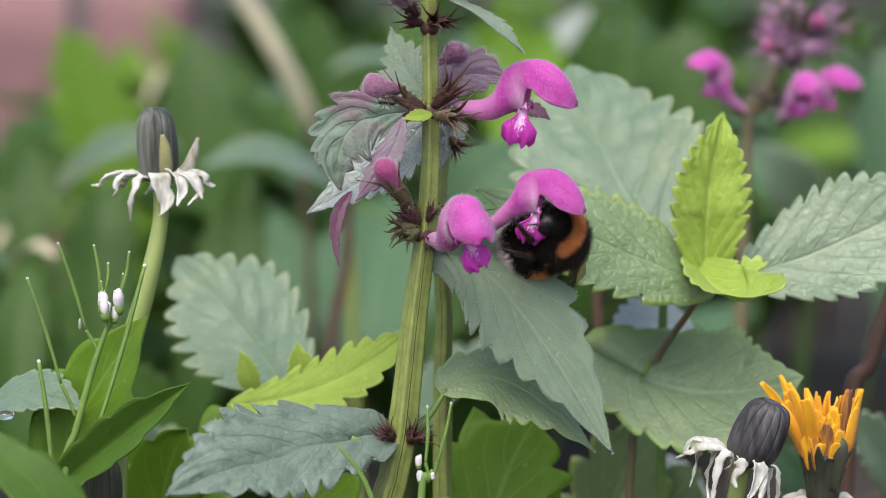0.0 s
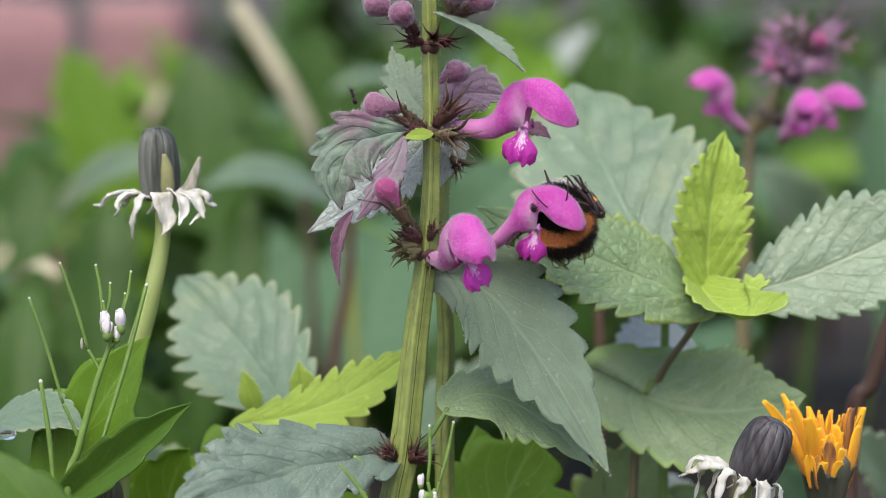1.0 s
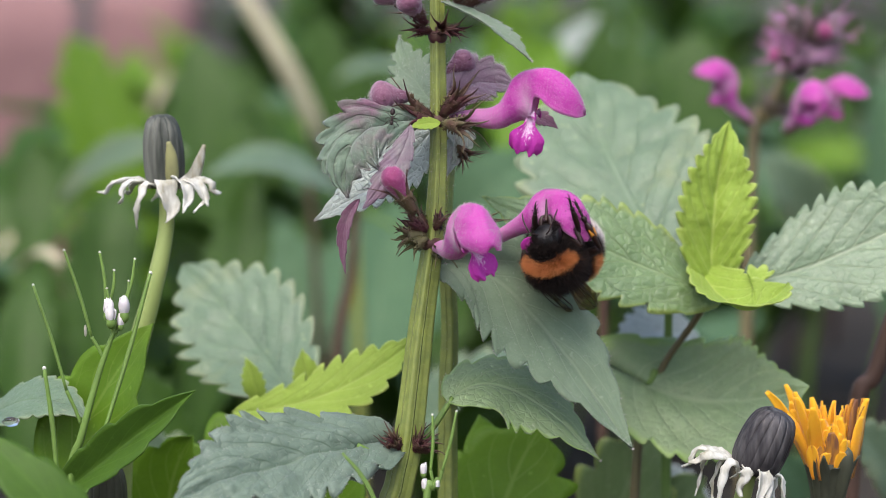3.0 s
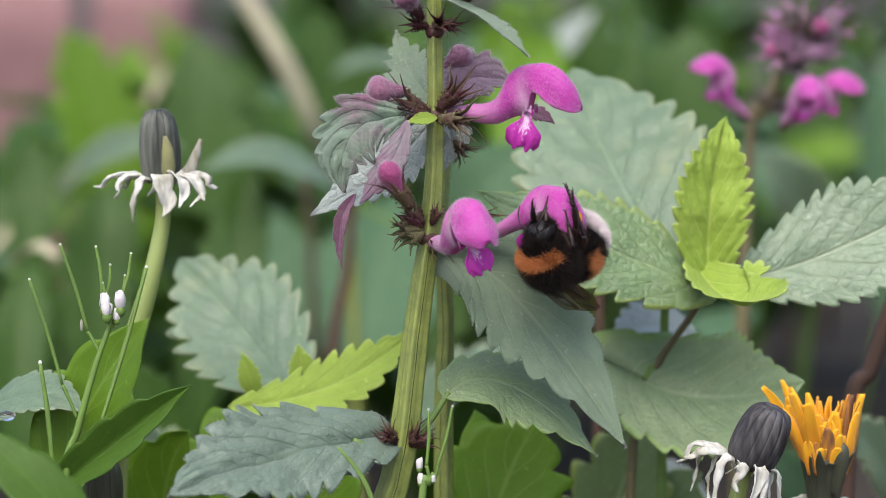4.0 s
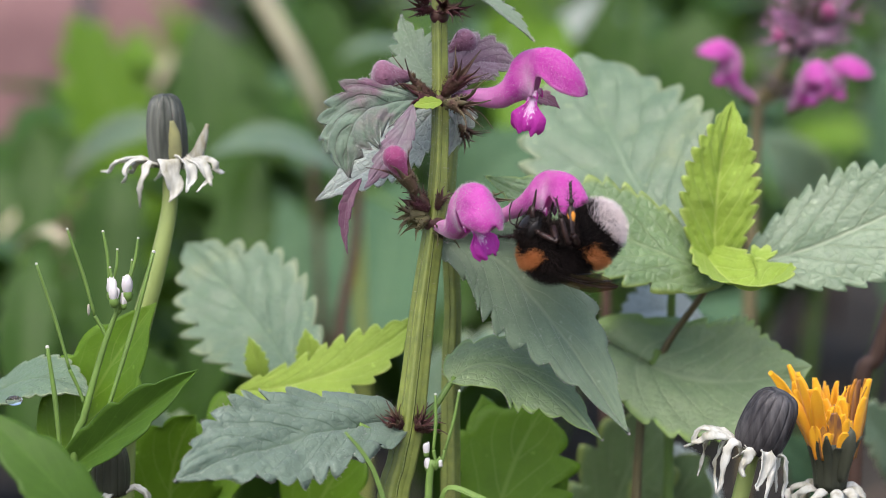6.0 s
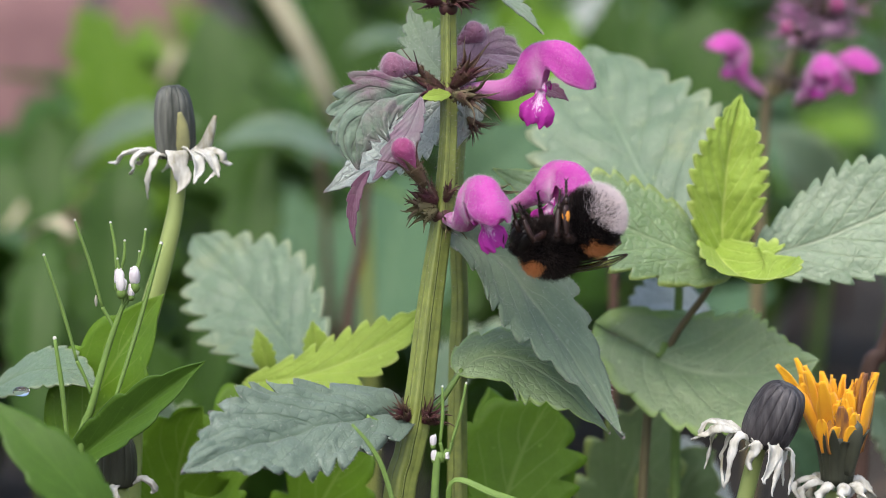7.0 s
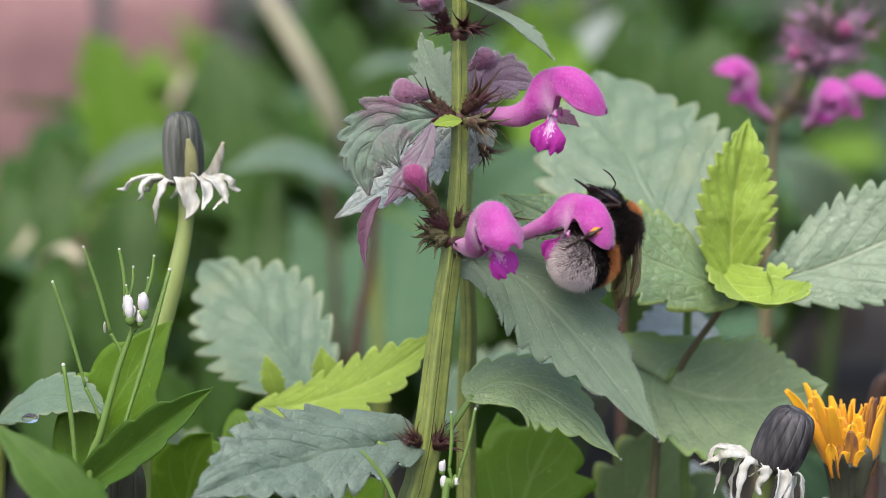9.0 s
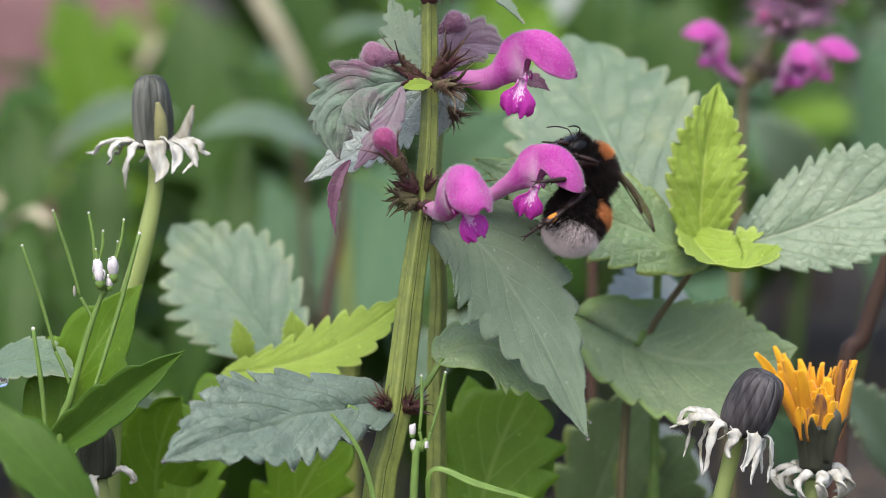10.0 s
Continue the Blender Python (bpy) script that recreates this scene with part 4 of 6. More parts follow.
def build_left_dandelion():
    path = [(-62.9, 10.1, 85.3), (-60.9, 16.9, 159.5), (-58.6, 18.1, 176.4), (-54.6, 18.9, 191.1), (-52.4, 20.4, 201.5), (-52.2, 21.3, 208.2)]
    ob, at = dandelion_bud("dandelion", path[0], path, [2.6, 2.3, 2.1, 1.75, 1.5, 1.4], (-52.4, 21.6, 210.0), (-0.06, 0.0, 1), (3.9, 13.2), BRACT_GREY, BRACT_GREY,
        "closed grey-green dandelion head with pale bent-back bracts on a tall stem",
        [(1.4, 0.4, 7.5, 3.8, 0.1), (2.4, 0.8, 9.0, 3.0, -0.1), (3.2, 1.9, 0.8, 2.2, 1.0), (2.85, 1.3, 3.0, 3.2, 0.2), (3.5, 1.2, 1.5, 2.4, 0.2), (0.85, 0.9, 6.5, 2.8, 0.6), (0.4, 1.5, 4.2, 3.2, 0.35), (0.05, 1.5, 2.8, 3.0, 0.5), (0.62, 1.3, 5.2, 2.2, 0.2), (4.4, 0.8, 4, 2.4, 0.0), (5.4, 0.8, 3, 2.4, 0.0)],
        PALE_STEM, 41)
    p = [at(0.3, 3.6, 1.2), at(3.0, 4.4, 1.15), at(6, 4.5, 1.15), at(8.6, 4.2, 1.2)]
    part("outer_bract", strip(bmesh.new(), p, [2.0, 2.4, 2.0, 0.6], (0.1, -1, 0), cup=-0.2), BRACT_OLIVE, ob, "olive upright bract", thick=0.25)
    p = [at(0.2, 3.2, -0.2), at(1.5, 5.2, -0.15), at(4.5, 6.6, -0.15), at(7.2, 7.6, -0.15)]
    part("outer_bract", strip(bmesh.new(), p, [2.2, 2.4, 1.6, 0.5], (0.1, -1, 0), cup=-0.2), BRACT_PALE, ob, "pale upright bract", thick=0.25)


build_left_dandelion()


def build_faded_dandelion():
    path = [(43.6, -7.0, 92.0), (45.6, -6.2, 116.0), (48.6, -5.4, 140.0), (53.4, -5.2, 163.2)]
    ob, at = dandelion_bud("dandelion", path[0], path, [2.2, 1.8, 1.5, 1.5], (53.8, -5.2, 162.9), (0.42, -0.1, 1), (4.9, 11.6), BRACT_DARK, BRACT_DARK,
        "faded dandelion head with slate-dark bracts and pale withered outer bracts",
        [(1.95, 0.3, 5.5, 2.3, 0.05), (1.3, 0.3, 9, 2.6, 0.1), (1.05, 0.45, 11, 1.9, 0.2), (2.75, 1.5, 4.0, 2.2, 0.5), (3.05, 1.7, 6.5, 2.0, 0.4), (3.3, 1.2, 11.5, 1.8, 0.3), (2.5, 0.9, 12, 1.7, 0.2), (2.85, 0.8, 14, 1.5, 0.15), (0.4, 0.35, 8, 1.9, 0.1), (4.4, 0.7, 8, 1.9, 0.1), (5.4, 0.6, 9, 1.9, 0.0)],
        PALE_STEM, 42)


build_faded_dandelion()


def build_yellow_dandelion():
    rnd = random.Random(5)
    path = [(67.7, -1.4, 89.8), (68.8, 5.8, 140.9), (69.3, 7.3, 151.1)]
    ob = thing("dandelion", path[0], "half-closed dandelion head with orange-yellow florets and dark bracts", "dandelion")
    part("stem", tube(bmesh.new(), path, [2.4, 2.1, 1.9], sides=12), PALE_STEM, ob)
    foot = Vector((69.3, 7.4, 152.8))
    m = aim((0.02, 0, 1), (0, -1, 0))
    def at(along, out, a):
        return foot + m @ Vector((along, -out * math.cos(a), out * math.sin(a)))
    bm = bmesh.new()
    rings(bm, [[at(x, y, 6.283 * j / 18) for j in range(18)] for x, y in ((-0.6, 1.8), (0, 2.7), (2.5, 3.1), (6, 3.7), (9.0, 4.4), (10.0, 2.8))])
    part("head", bm, BRACT_BLACK, ob)
    for i in range(13):
        a = 6.283 * i / 13
        top = rnd.uniform(8.5, 11.0)
        part("bract", strip(bmesh.new(), [at(0, 2.8, a), at(4, 3.4, a), at(8, 4.5, a), at(top, rnd.uniform(4.8, 5.6), a)], [1.8, 2.3, 2.0, 0.3], at(0, 9, a) - at(0, 0, a), cup=-0.16, n=10), BRACT_BLACK, ob, thick=0.25)
    a = 1.0
    part("bract", strip(bmesh.new(), [at(2, 3.7, a), at(6, 5.0, a), at(9, 5.6, a), at(11.4, 5.4, a), at(12.4, 4.2, a)], [2.2, 3.3, 3.8, 3.2, 0.8], at(0, 9, a) - at(0, 0, a), cup=-0.55, n=16, cols=9), BRACT_BLACK, ob, "dark bract bulging over the florets", thick=0.3)
    # strap florets in a leaning tuft, an upright tuft, and shorter ones between
    tufts = ((12, 2.5, 3.7, 17.0, 22.0, 0.25, 0.55, 3.6), (10, 2.2, 2.9, 14.0, 20.0, 0.08, 0.38, 3.2), (15, -0.7, 0.6, 17.5, 21.0, 0.02, 0.2, 4.2), (20, 0.9, 2.4, 11.0, 15.5, 0.0, 0.25, 4.2),
             (14, 3.8, 5.6, 16.0, 20.0, 0.0, 0.2, 3.6), (12, 1.2, 2.4, 14.0, 18.0, 0.0, 0.15, 2.4), (12, 0.0, 6.28, 14.0, 18.5, 0.0, 0.2, 1.4))
    for count, a0, a1, low, high, lean0, lean1, ring in tufts:
        for i in range(count):
            a = a0 + (a1 - a0) * (i + rnd.uniform(0.1, 0.9)) / count
            top, lean = rnd.uniform(low, high), rnd.uniform(lean0, lean1)
            l, w, r = top - 7.0, rnd.uniform(1.6, 2.7), ring * rnd.uniform(0.8, 1.05)
            turn = rnd.uniform(-0.12, 0.12)
            pts = [at(6.0, r * 0.9, a), at(7.0 + l * 0.4, r + l * lean * 0.35, a), at(7.0 + l * 0.8, r + l * lean * 0.8, a + turn * 0.6), at(top, r + l * lean * rnd.uniform(0.95, 1.2), a + turn)]
            facing = at(0, 6, a + rnd.uniform(-0.5, 0.5)) - at(0, 0, a) + Vector((0, -6, 2))
            dusky = ring > 4.0 and rnd.random() < 0.3
            part("floret", strip(bmesh.new(), pts, [w * 0.6, w, w * 0.95, w * 0.4], facing, cup=rnd.uniform(-0.5, 0.35), n=12, cols=5), DUSKY_FLORET if dusky else YELLOW, ob, "yellow floret with a dusky back" if dusky else "", thick=0.15)
    # withered dark strands between the tufts
    for k in range(4):
        a = rnd.uniform(1.4, 2.2)
        part("dry_floret", strip(bmesh.new(), [at(8, 3.5, a), at(12, 3.2, a + 0.1), at(rnd.uniform(13.5, 16.5), 3.8, a + rnd.uniform(-0.3, 0.3))], [0.5, 0.6, 0.2], (0, -1, 0.2), cup=0.3, n=8), LITTER, ob, "withered brown floret", thick=0.12)
    for i in range(10):
        a = 6.283 * i / 10 + 0.2
        part("outer_bract", strip(bmesh.new(), [at(0.2, 2.9, a), at(0.9, 4.8, a), at(-0.6, 6.2 + 0.6 * (i % 3), a + 0.1), at(-3.4, 6.0, a), at(-4.4, 4.2, a)], [1.8, 2.4, 2.2, 1.6, 0.4], (0, 0, 1), cup=-0.35, n=14, cols=7), BRACT_PALE, ob, "pale curled-back bract", thick=0.25)


build_yellow_dandelion()


# ---------------------------------------------------------------- bittercress
def pod(parent, foot, joint, tip, width=0.42):
    p = part("seed_pod", tube(bmesh.new(), [joint, (Vector(joint) * 0.5 + Vector(tip) * 0.5) + Vector((0.25, 0, 0)), tip], [width * 0.65, width * 0.82, width * 0.55], sides=7), THIN_STEM, parent)
    part("pod_stalk", tube(bmesh.new(), [foot, (Vector(foot) + Vector(joint)) * 0.5 + Vector((0.2, 0, -0.2)), joint], [0.35, 0.3, 0.35], sides=6), THIN_STEM, p)
    d = (Vector(tip) - Vector(joint)).normalized()
    part("pod_tip", ball(bmesh.new(), Vector(tip) + d * 0.1, (width * 0.62, width * 0.62, width * 0.7), 8, 6), BRACT_PALE, p)


def floret_cluster(parent, centre, seed, n=4, size=1.0):
    rnd = random.Random(seed)
    c = Vector(centre)
    cup = part("sepal_cup", ball(bmesh.new(), c, (0.9 * size, 0.9 * size, 1.1 * size), 10, 8), THIN_STEM, parent)
    for i in range(n):
        a = 6.283 * i / n + rnd.uniform(-0.3, 0.3)
        o = Vector((math.cos(a), math.sin(a), 0))
        part("petal", strip(bmesh.new(), [c + o * 0.4, c + o * 0.85 * size + Vector((0, 0, 1.1 * size)), c + o * rnd.uniform(0.7, 1.0) * size + Vector((0, 0, 2.2 * size)), c + o * rnd.uniform(0.2, 0.8) * size + Vector((0, 0, rnd.uniform(2.7, 3.5) * size))], [0.5, 1.2 * size, 1.4 * size, 0.7], o, cup=-0.25, n=8), WHITE, cup, thick=0.12)


def build_bittercress():
    ob = thing("bittercress", (-71.4, -9.0, 92.8), "slender bittercress with upright seed pods and tiny white flowers", "wild plant")
    main = [(-70.9, -9.0, 92.8), (-67.7, -3.2, 155.8), (-65.2, -2.5, 168.0), (-62.2, -0.9, 178.9), (-60.1, -0.1, 184.9), (-58.9, 0.3, 187.9)]
    part("stem", tube(bmesh.new(), main, [1.2, 0.8, 0.68, 0.55, 0.45, 0.4], sides=8), THIN_STEM, ob)
    pod(ob, (-65.4, -2.2, 170.2), (-67.8, -2.3, 176.1), (-73.6, -0.7, 194.7))
    pod(ob, (-61.1, -0.6, 181.1), (-63.5, -0.0, 185.4), (-68.3, 1.1, 200.7))
    pod(ob, (-68.1, -3.2, 155.8), (-69.4, -4.4, 161.4), (-71.6, -2.8, 180.1), 0.6)
    pod(ob, (-65.9, -3.2, 162.8), (-61.0, -4.4, 168.9), (-53.2, 2.5, 196.5), 0.55)
    pod(ob, (-59.7, 0.0, 185.9), (-61.0, 0.9, 191.9), (-62.1, 2.1, 200.2), 0.4)
    pod(ob, (-59.7, -0.0, 185.4), (-60.3, 1.9, 191.7), (-59.7, 2.6, 196.9), 0.4)
    pod(ob, (-59.3, 0.0, 185.9), (-57.4, 1.9, 191.7), (-56.0, 2.9, 198.9), 0.4)
    pod(ob, (-59.3, 0.0, 185.9), (-57.8, 2.9, 192.0), (-57.2, 3.3, 194.9), 0.35)
    pod(ob, (-59.7, -0.0, 185.4), (-60.6, -0.3, 190.5), (-60.7, 0.2, 194.0), 0.35)
    floret_cluster(ob, (-60.4, -0.5, 189.2), 1)
    floret_cluster(ob, (-59.8, -1.7, 188.2), 2)
    floret_cluster(ob, (-57.6, -0.5, 189.2), 3, 5, 1.1)
    floret_cluster(ob, (-58.2, -0.8, 187.4), 4, 4, 0.7)
    part("bud", ball(bmesh.new(), (-64.6, 0.1, 186.5), (0.3, 0.3, 1.1), 8, 6), BRACT_PALE, ob)
    ob = thing("bittercress", (-4.3, -28.2, 100.3), "small bittercress with slender pods and white buds before the stem", "wild plant")
    part("stem", tube(bmesh.new(), [(-5.2, -28.2, 100.3), (-3.8, -20.1, 157.9), (-2.5, -19.4, 162.7), (-1.7, -19.1, 164.4)], [1.2, 0.7, 0.5, 0.4], sides=8), THIN_STEM, ob)
    pod(ob, (-2.6, -19.4, 162.2), (-3.0, -19.0, 165.6), (-2.7, -17.7, 175.0), 0.4)
    pod(ob, (-2.3, -19.4, 162.7), (-1.0, -19.0, 165.6), (1.4, -17.6, 175.6), 0.4)
    floret_cluster(ob, (-4.2, -19.1, 165.0), 5, 4, 0.6)
    floret_cluster(ob, (-4.0, -19.4, 162.5), 6, 4, 0.55)
    floret_cluster(ob, (-1.8, -19.4, 162.9), 7, 4, 0.4)
    ob = thing("grass_blade", (-8.0, -33.9, 102.5), "single thin green grass blade", "grass")
    part("blade", strip(bmesh.new(), [(-8.0, -33.9, 102.5), (-8.6, -29.9, 130.9), (-10.1, -27.0, 151.8), (-12.2, -25.6, 161.2), (-14.7, -25.0, 166.2), (-17.9, -24.4, 169.9)], [0.9, 0.9, 0.8, 0.75, 0.6, 0.3], (0.3, -1, 0.2), cup=0.3, n=20), THIN_STEM, ob, thick=0.25)

    ob = thing("grass_blade", (-1.2, -18.0, 147.3), "thin green blade arching to the side", "grass")
    part("blade", strip(bmesh.new(), [(-1.2, -18.0, 147.3), (-0.8, -20.0, 158.8), (7.3, -22.0, 156.8), (19.5, -20.0, 153.1)], [0.6, 1.1, 1.6, 0.5], (0.1, -0.5, 0.9), cup=0.25, n=20), THIN_STEM, ob, thick=0.25)


build_bittercress()


def build_left_leaves():
    ob = thing("dandelion_plant", (-76.5, -14.8, 95.0), "dandelion rosette with smooth bright green leaves", "dandelion")
    flat = dict(puff=0.0, lobe=0.0, skew=0.05, cols=11)
    add_leaf(ob, FRESH_LEAF, (-72.3, -1.0, 154.2), (-59.6, -4.0, 165.2), (-44.1, -9.0, 177.6), (-0.45, -0.85, 0.05), 8.5, "green leaf with a folded edge", teeth=5, depth=0.12, wide_at=0.55, fold=0.8, seed=31, wave=0.7, **flat)
    add_leaf(ob, DANDELION_LEAF, (-73.0, 9.2, 150.6), (-67.5, 9.9, 169.5), (-53.7, 10.2, 186.2), (-0.2, -0.9, 0.3), 17.55, "bright green leaf", teeth=5, depth=0.1, wide_at=0.5, seed=32, fold=0.2, **flat)
    add_leaf(ob, FRESH_LEAF, (-53.3, -52.5, 156.7), (-60.9, -57.0, 167.9), (-75.7, -49.3, 179.8), (0.35, -0.75, 0.5), 11.0, "bright green leaf near the lens", teeth=5, depth=0.08, wide_at=0.5, seed=33, fold=0.12, **flat)
    low = thing("dead_nettle_shoot", (-88.3, 4.4, 87.5), "dead-nettle leaf with a water drop on it", "wild plant")
    part("stem", tube(bmesh.new(), [(-89.4, 10.1, 85.3), (-88.1, 17.8, 148.5), (-86.2, 15.5, 166.3)], [1.8, 1.4, 1.1], sides=10, square=0.12), STEM, low)
    add_leaf(low, BLUE_LEAF, (-86.2, 15.5, 166.8), (-74.4, 8.8, 176.0), (-64.0, -0.1, 170.5), (0.05, -0.6, 0.8), 12.79, "grey-green toothed leaf", teeth=8, depth=0.1, seed=34, fold=0.0)
    drop = bmesh.new()
    ball(drop, (-78.3, 0.8, 169.8), (1.6, 1.3, 0.9), 14, 8)
    tagged(part("water_drop", drop, WATER), "clear water drop lying on a leaf", "water drop")
    path = [(-59.8, -5.2, 91.3), (-60.8, 1.9, 142.0), (-61.3, 3.3, 151.6)]
    dandelion_bud("dandelion", path[0], path, [2.2, 1.9, 1.7], (-61.5, 3.4, 152.1), (0.0, 0, 1), (3.6, 9.5), BRACT_BLACK, BRACT_BLACK,
        "small dark closed dandelion bud low among leaves", [(1.57, 0.8, 3, 2.0, 0.0), (0.2, 1.0, 2, 2.0, 0.0), (3.0, 1.0, 2, 2.0, 0.0)], PALE_STEM, 44)


build_left_leaves()


def build_low_fill():
    ob = thing("dandelion_plant", (-42.2, 27.4, 78.5), "dandelion rosette with bright green leaves under the nettle leaves", "dandelion")
    flat = dict(puff=0.0, lobe=0.0, skew=0.05, cols=9, teeth=6, depth=0.2)
    for b, c, t, w, mat, s in (
        ((-49.3, 27.7, 123.8), (-49.3, 31.7, 152.9), (-35.6, 39.8, 166.8), 15, DANDELION_LEAF, 1),
        ((-53.2, 33.5, 122.1), (-56.9, 31.3, 149.6), (-48.7, 26.9, 161.7), 20, DANDELION_LEAF, 2),
        ((-33.8, 38.5, 114.9), (-29.0, 36.5, 143.9), (-15.6, 32.2, 156.1), 20, DANDELION_LEAF, 3),
        ((4.9, 21.1, 120.2), (8.2, 29.1, 151.3), (19.1, 33.3, 163.6), 26, DANDELION_LEAF, 4),
        ((14.8, 26.9, 118.4), (12.6, 30.7, 145.3), (6.1, 35.8, 164.2), 24, DANDELION_LEAF, 5),
        ((25.9, 75.6, 103.5), (34.2, 61.8, 142.4), (42.3, 63.7, 156.1), 22, NETTLE_LEAF, 6),
        ((43.9, 75.6, 103.5), (41.2, 61.1, 137.8), (52.7, 62.2, 145.8), 20, NETTLE_LEAF, 7),
        ((-51.9, 112.7, 92.1), (-62.2, 118.7, 134.1), (-72.6, 100.8, 144.6), 24, BLUE_LEAF, 8)):
        add_leaf(ob, mat, b, c, t, (0.1, -0.7, 0.6), w, seed=60 + s, wide_at=0.6, fold=0.15, wave=1.0, **flat)


build_low_fill()


# ---------------------------------------------------------------- the flowering dead-nettle in focus
def calyx(bm, foot, direction, size=1.0, seed=0, teeth=5, spread=0.6, tooth=1.0):
    """A ribbed cup with long, sharp, spreading teeth."""
    rnd = random.Random(seed)
    m = aim(direction, (0.1, -0.3, 1))
    foot = Vector(foot)
    at = lambda x, r, a: foot + m @ Vector((x * size, r * size * math.cos(a), r * size * math.sin(a)))
    prof = ((0, 0.55), (1.2, 0.9), (2.6, 1.25), (4.2, 1.65), (4.6, 1.7))
    rings(bm, [[at(x, r * (1 + 0.08 * math.cos(10 * 6.283 * j / 20)), 6.283 * j / 20) for j in range(20)] for x, r in prof], cap=False)
    for i in range(teeth):
        a = 6.283 * i / teeth + rnd.uniform(-0.25, 0.25)
        l = rnd.uniform(3.6, 6.2) * tooth
        s = spread * rnd.uniform(0.4, 1.4)
        pts = [at(3.4, 1.5, a), at(4.6 + l * 0.25, 1.75 + l * s * 0.15, a), at(4.6 + l * 0.6, 1.9 + l * s * 0.55, a + 0.06), at(4.6 + l * 0.95, 1.9 + l * s * 1.15, a + rnd.uniform(-0.2, 0.2))]
        strip(bm, pts, [1.6 * size, 0.85 * size, 0.26 * size, 0.03 * size], at(4, 6, a) - at(4, 0, a), cup=-0.45, cols=5, n=10)
    spots = []
    for _ in range(110):
        a, x = rnd.uniform(0, 6.283), rnd.uniform(0.3, 5.5)
        p = at(x, 0.6 + 0.26 * x, a)
        spots.append((p, (p - at(x, 0, a)).normalized()))
    hairs(bm, spots, 0.75 * size, 0.016, rnd, 0.35)
    return bm


COROLLA_SIDE = (  # ridge x, z; lower edge x, z; half width; how far the tube is closed below
    (-4.6, 0.4, -4.6, -1.2, 0.45, 1.0), (-2.8, 1.1, -2.8, -0.9, 0.9, 1.0), (-0.5, 1.6, -0.5, -1.1, 1.2, 1.0), (2.4, 1.9, 2.6, -1.5, 1.5, 1.0), (4.4, 2.9, 4.8, -1.3, 1.8, 1.0),
    (5.5, 4.7, 6.6, -0.5, 2.0, 1.0), (6.4, 6.6, 8.4, 0.2, 2.2, 0.9), (7.6, 7.8, 9.8, 0.6, 2.35, 0.55), (8.6, 8.3, 10.5, 1.7, 2.3, 0.15),
    (9.6, 8.6, 10.9, 4.0, 2.2, 0.0), (11.0, 8.9, 11.8, 4.3, 2.35, 0.0), (13.2, 8.9, 13.2, 3.2, 2.55, 0.0), (15.4, 8.1, 14.8, 2.1, 2.6, 0.0),
    (17.4, 6.1, 16.7, 1.4, 2.3, 0.0), (18.6, 4.1, 18.2, 1.0, 1.7, 0.0), (19.4, 2.0, 19.2, 1.1, 0.7, 0.0))


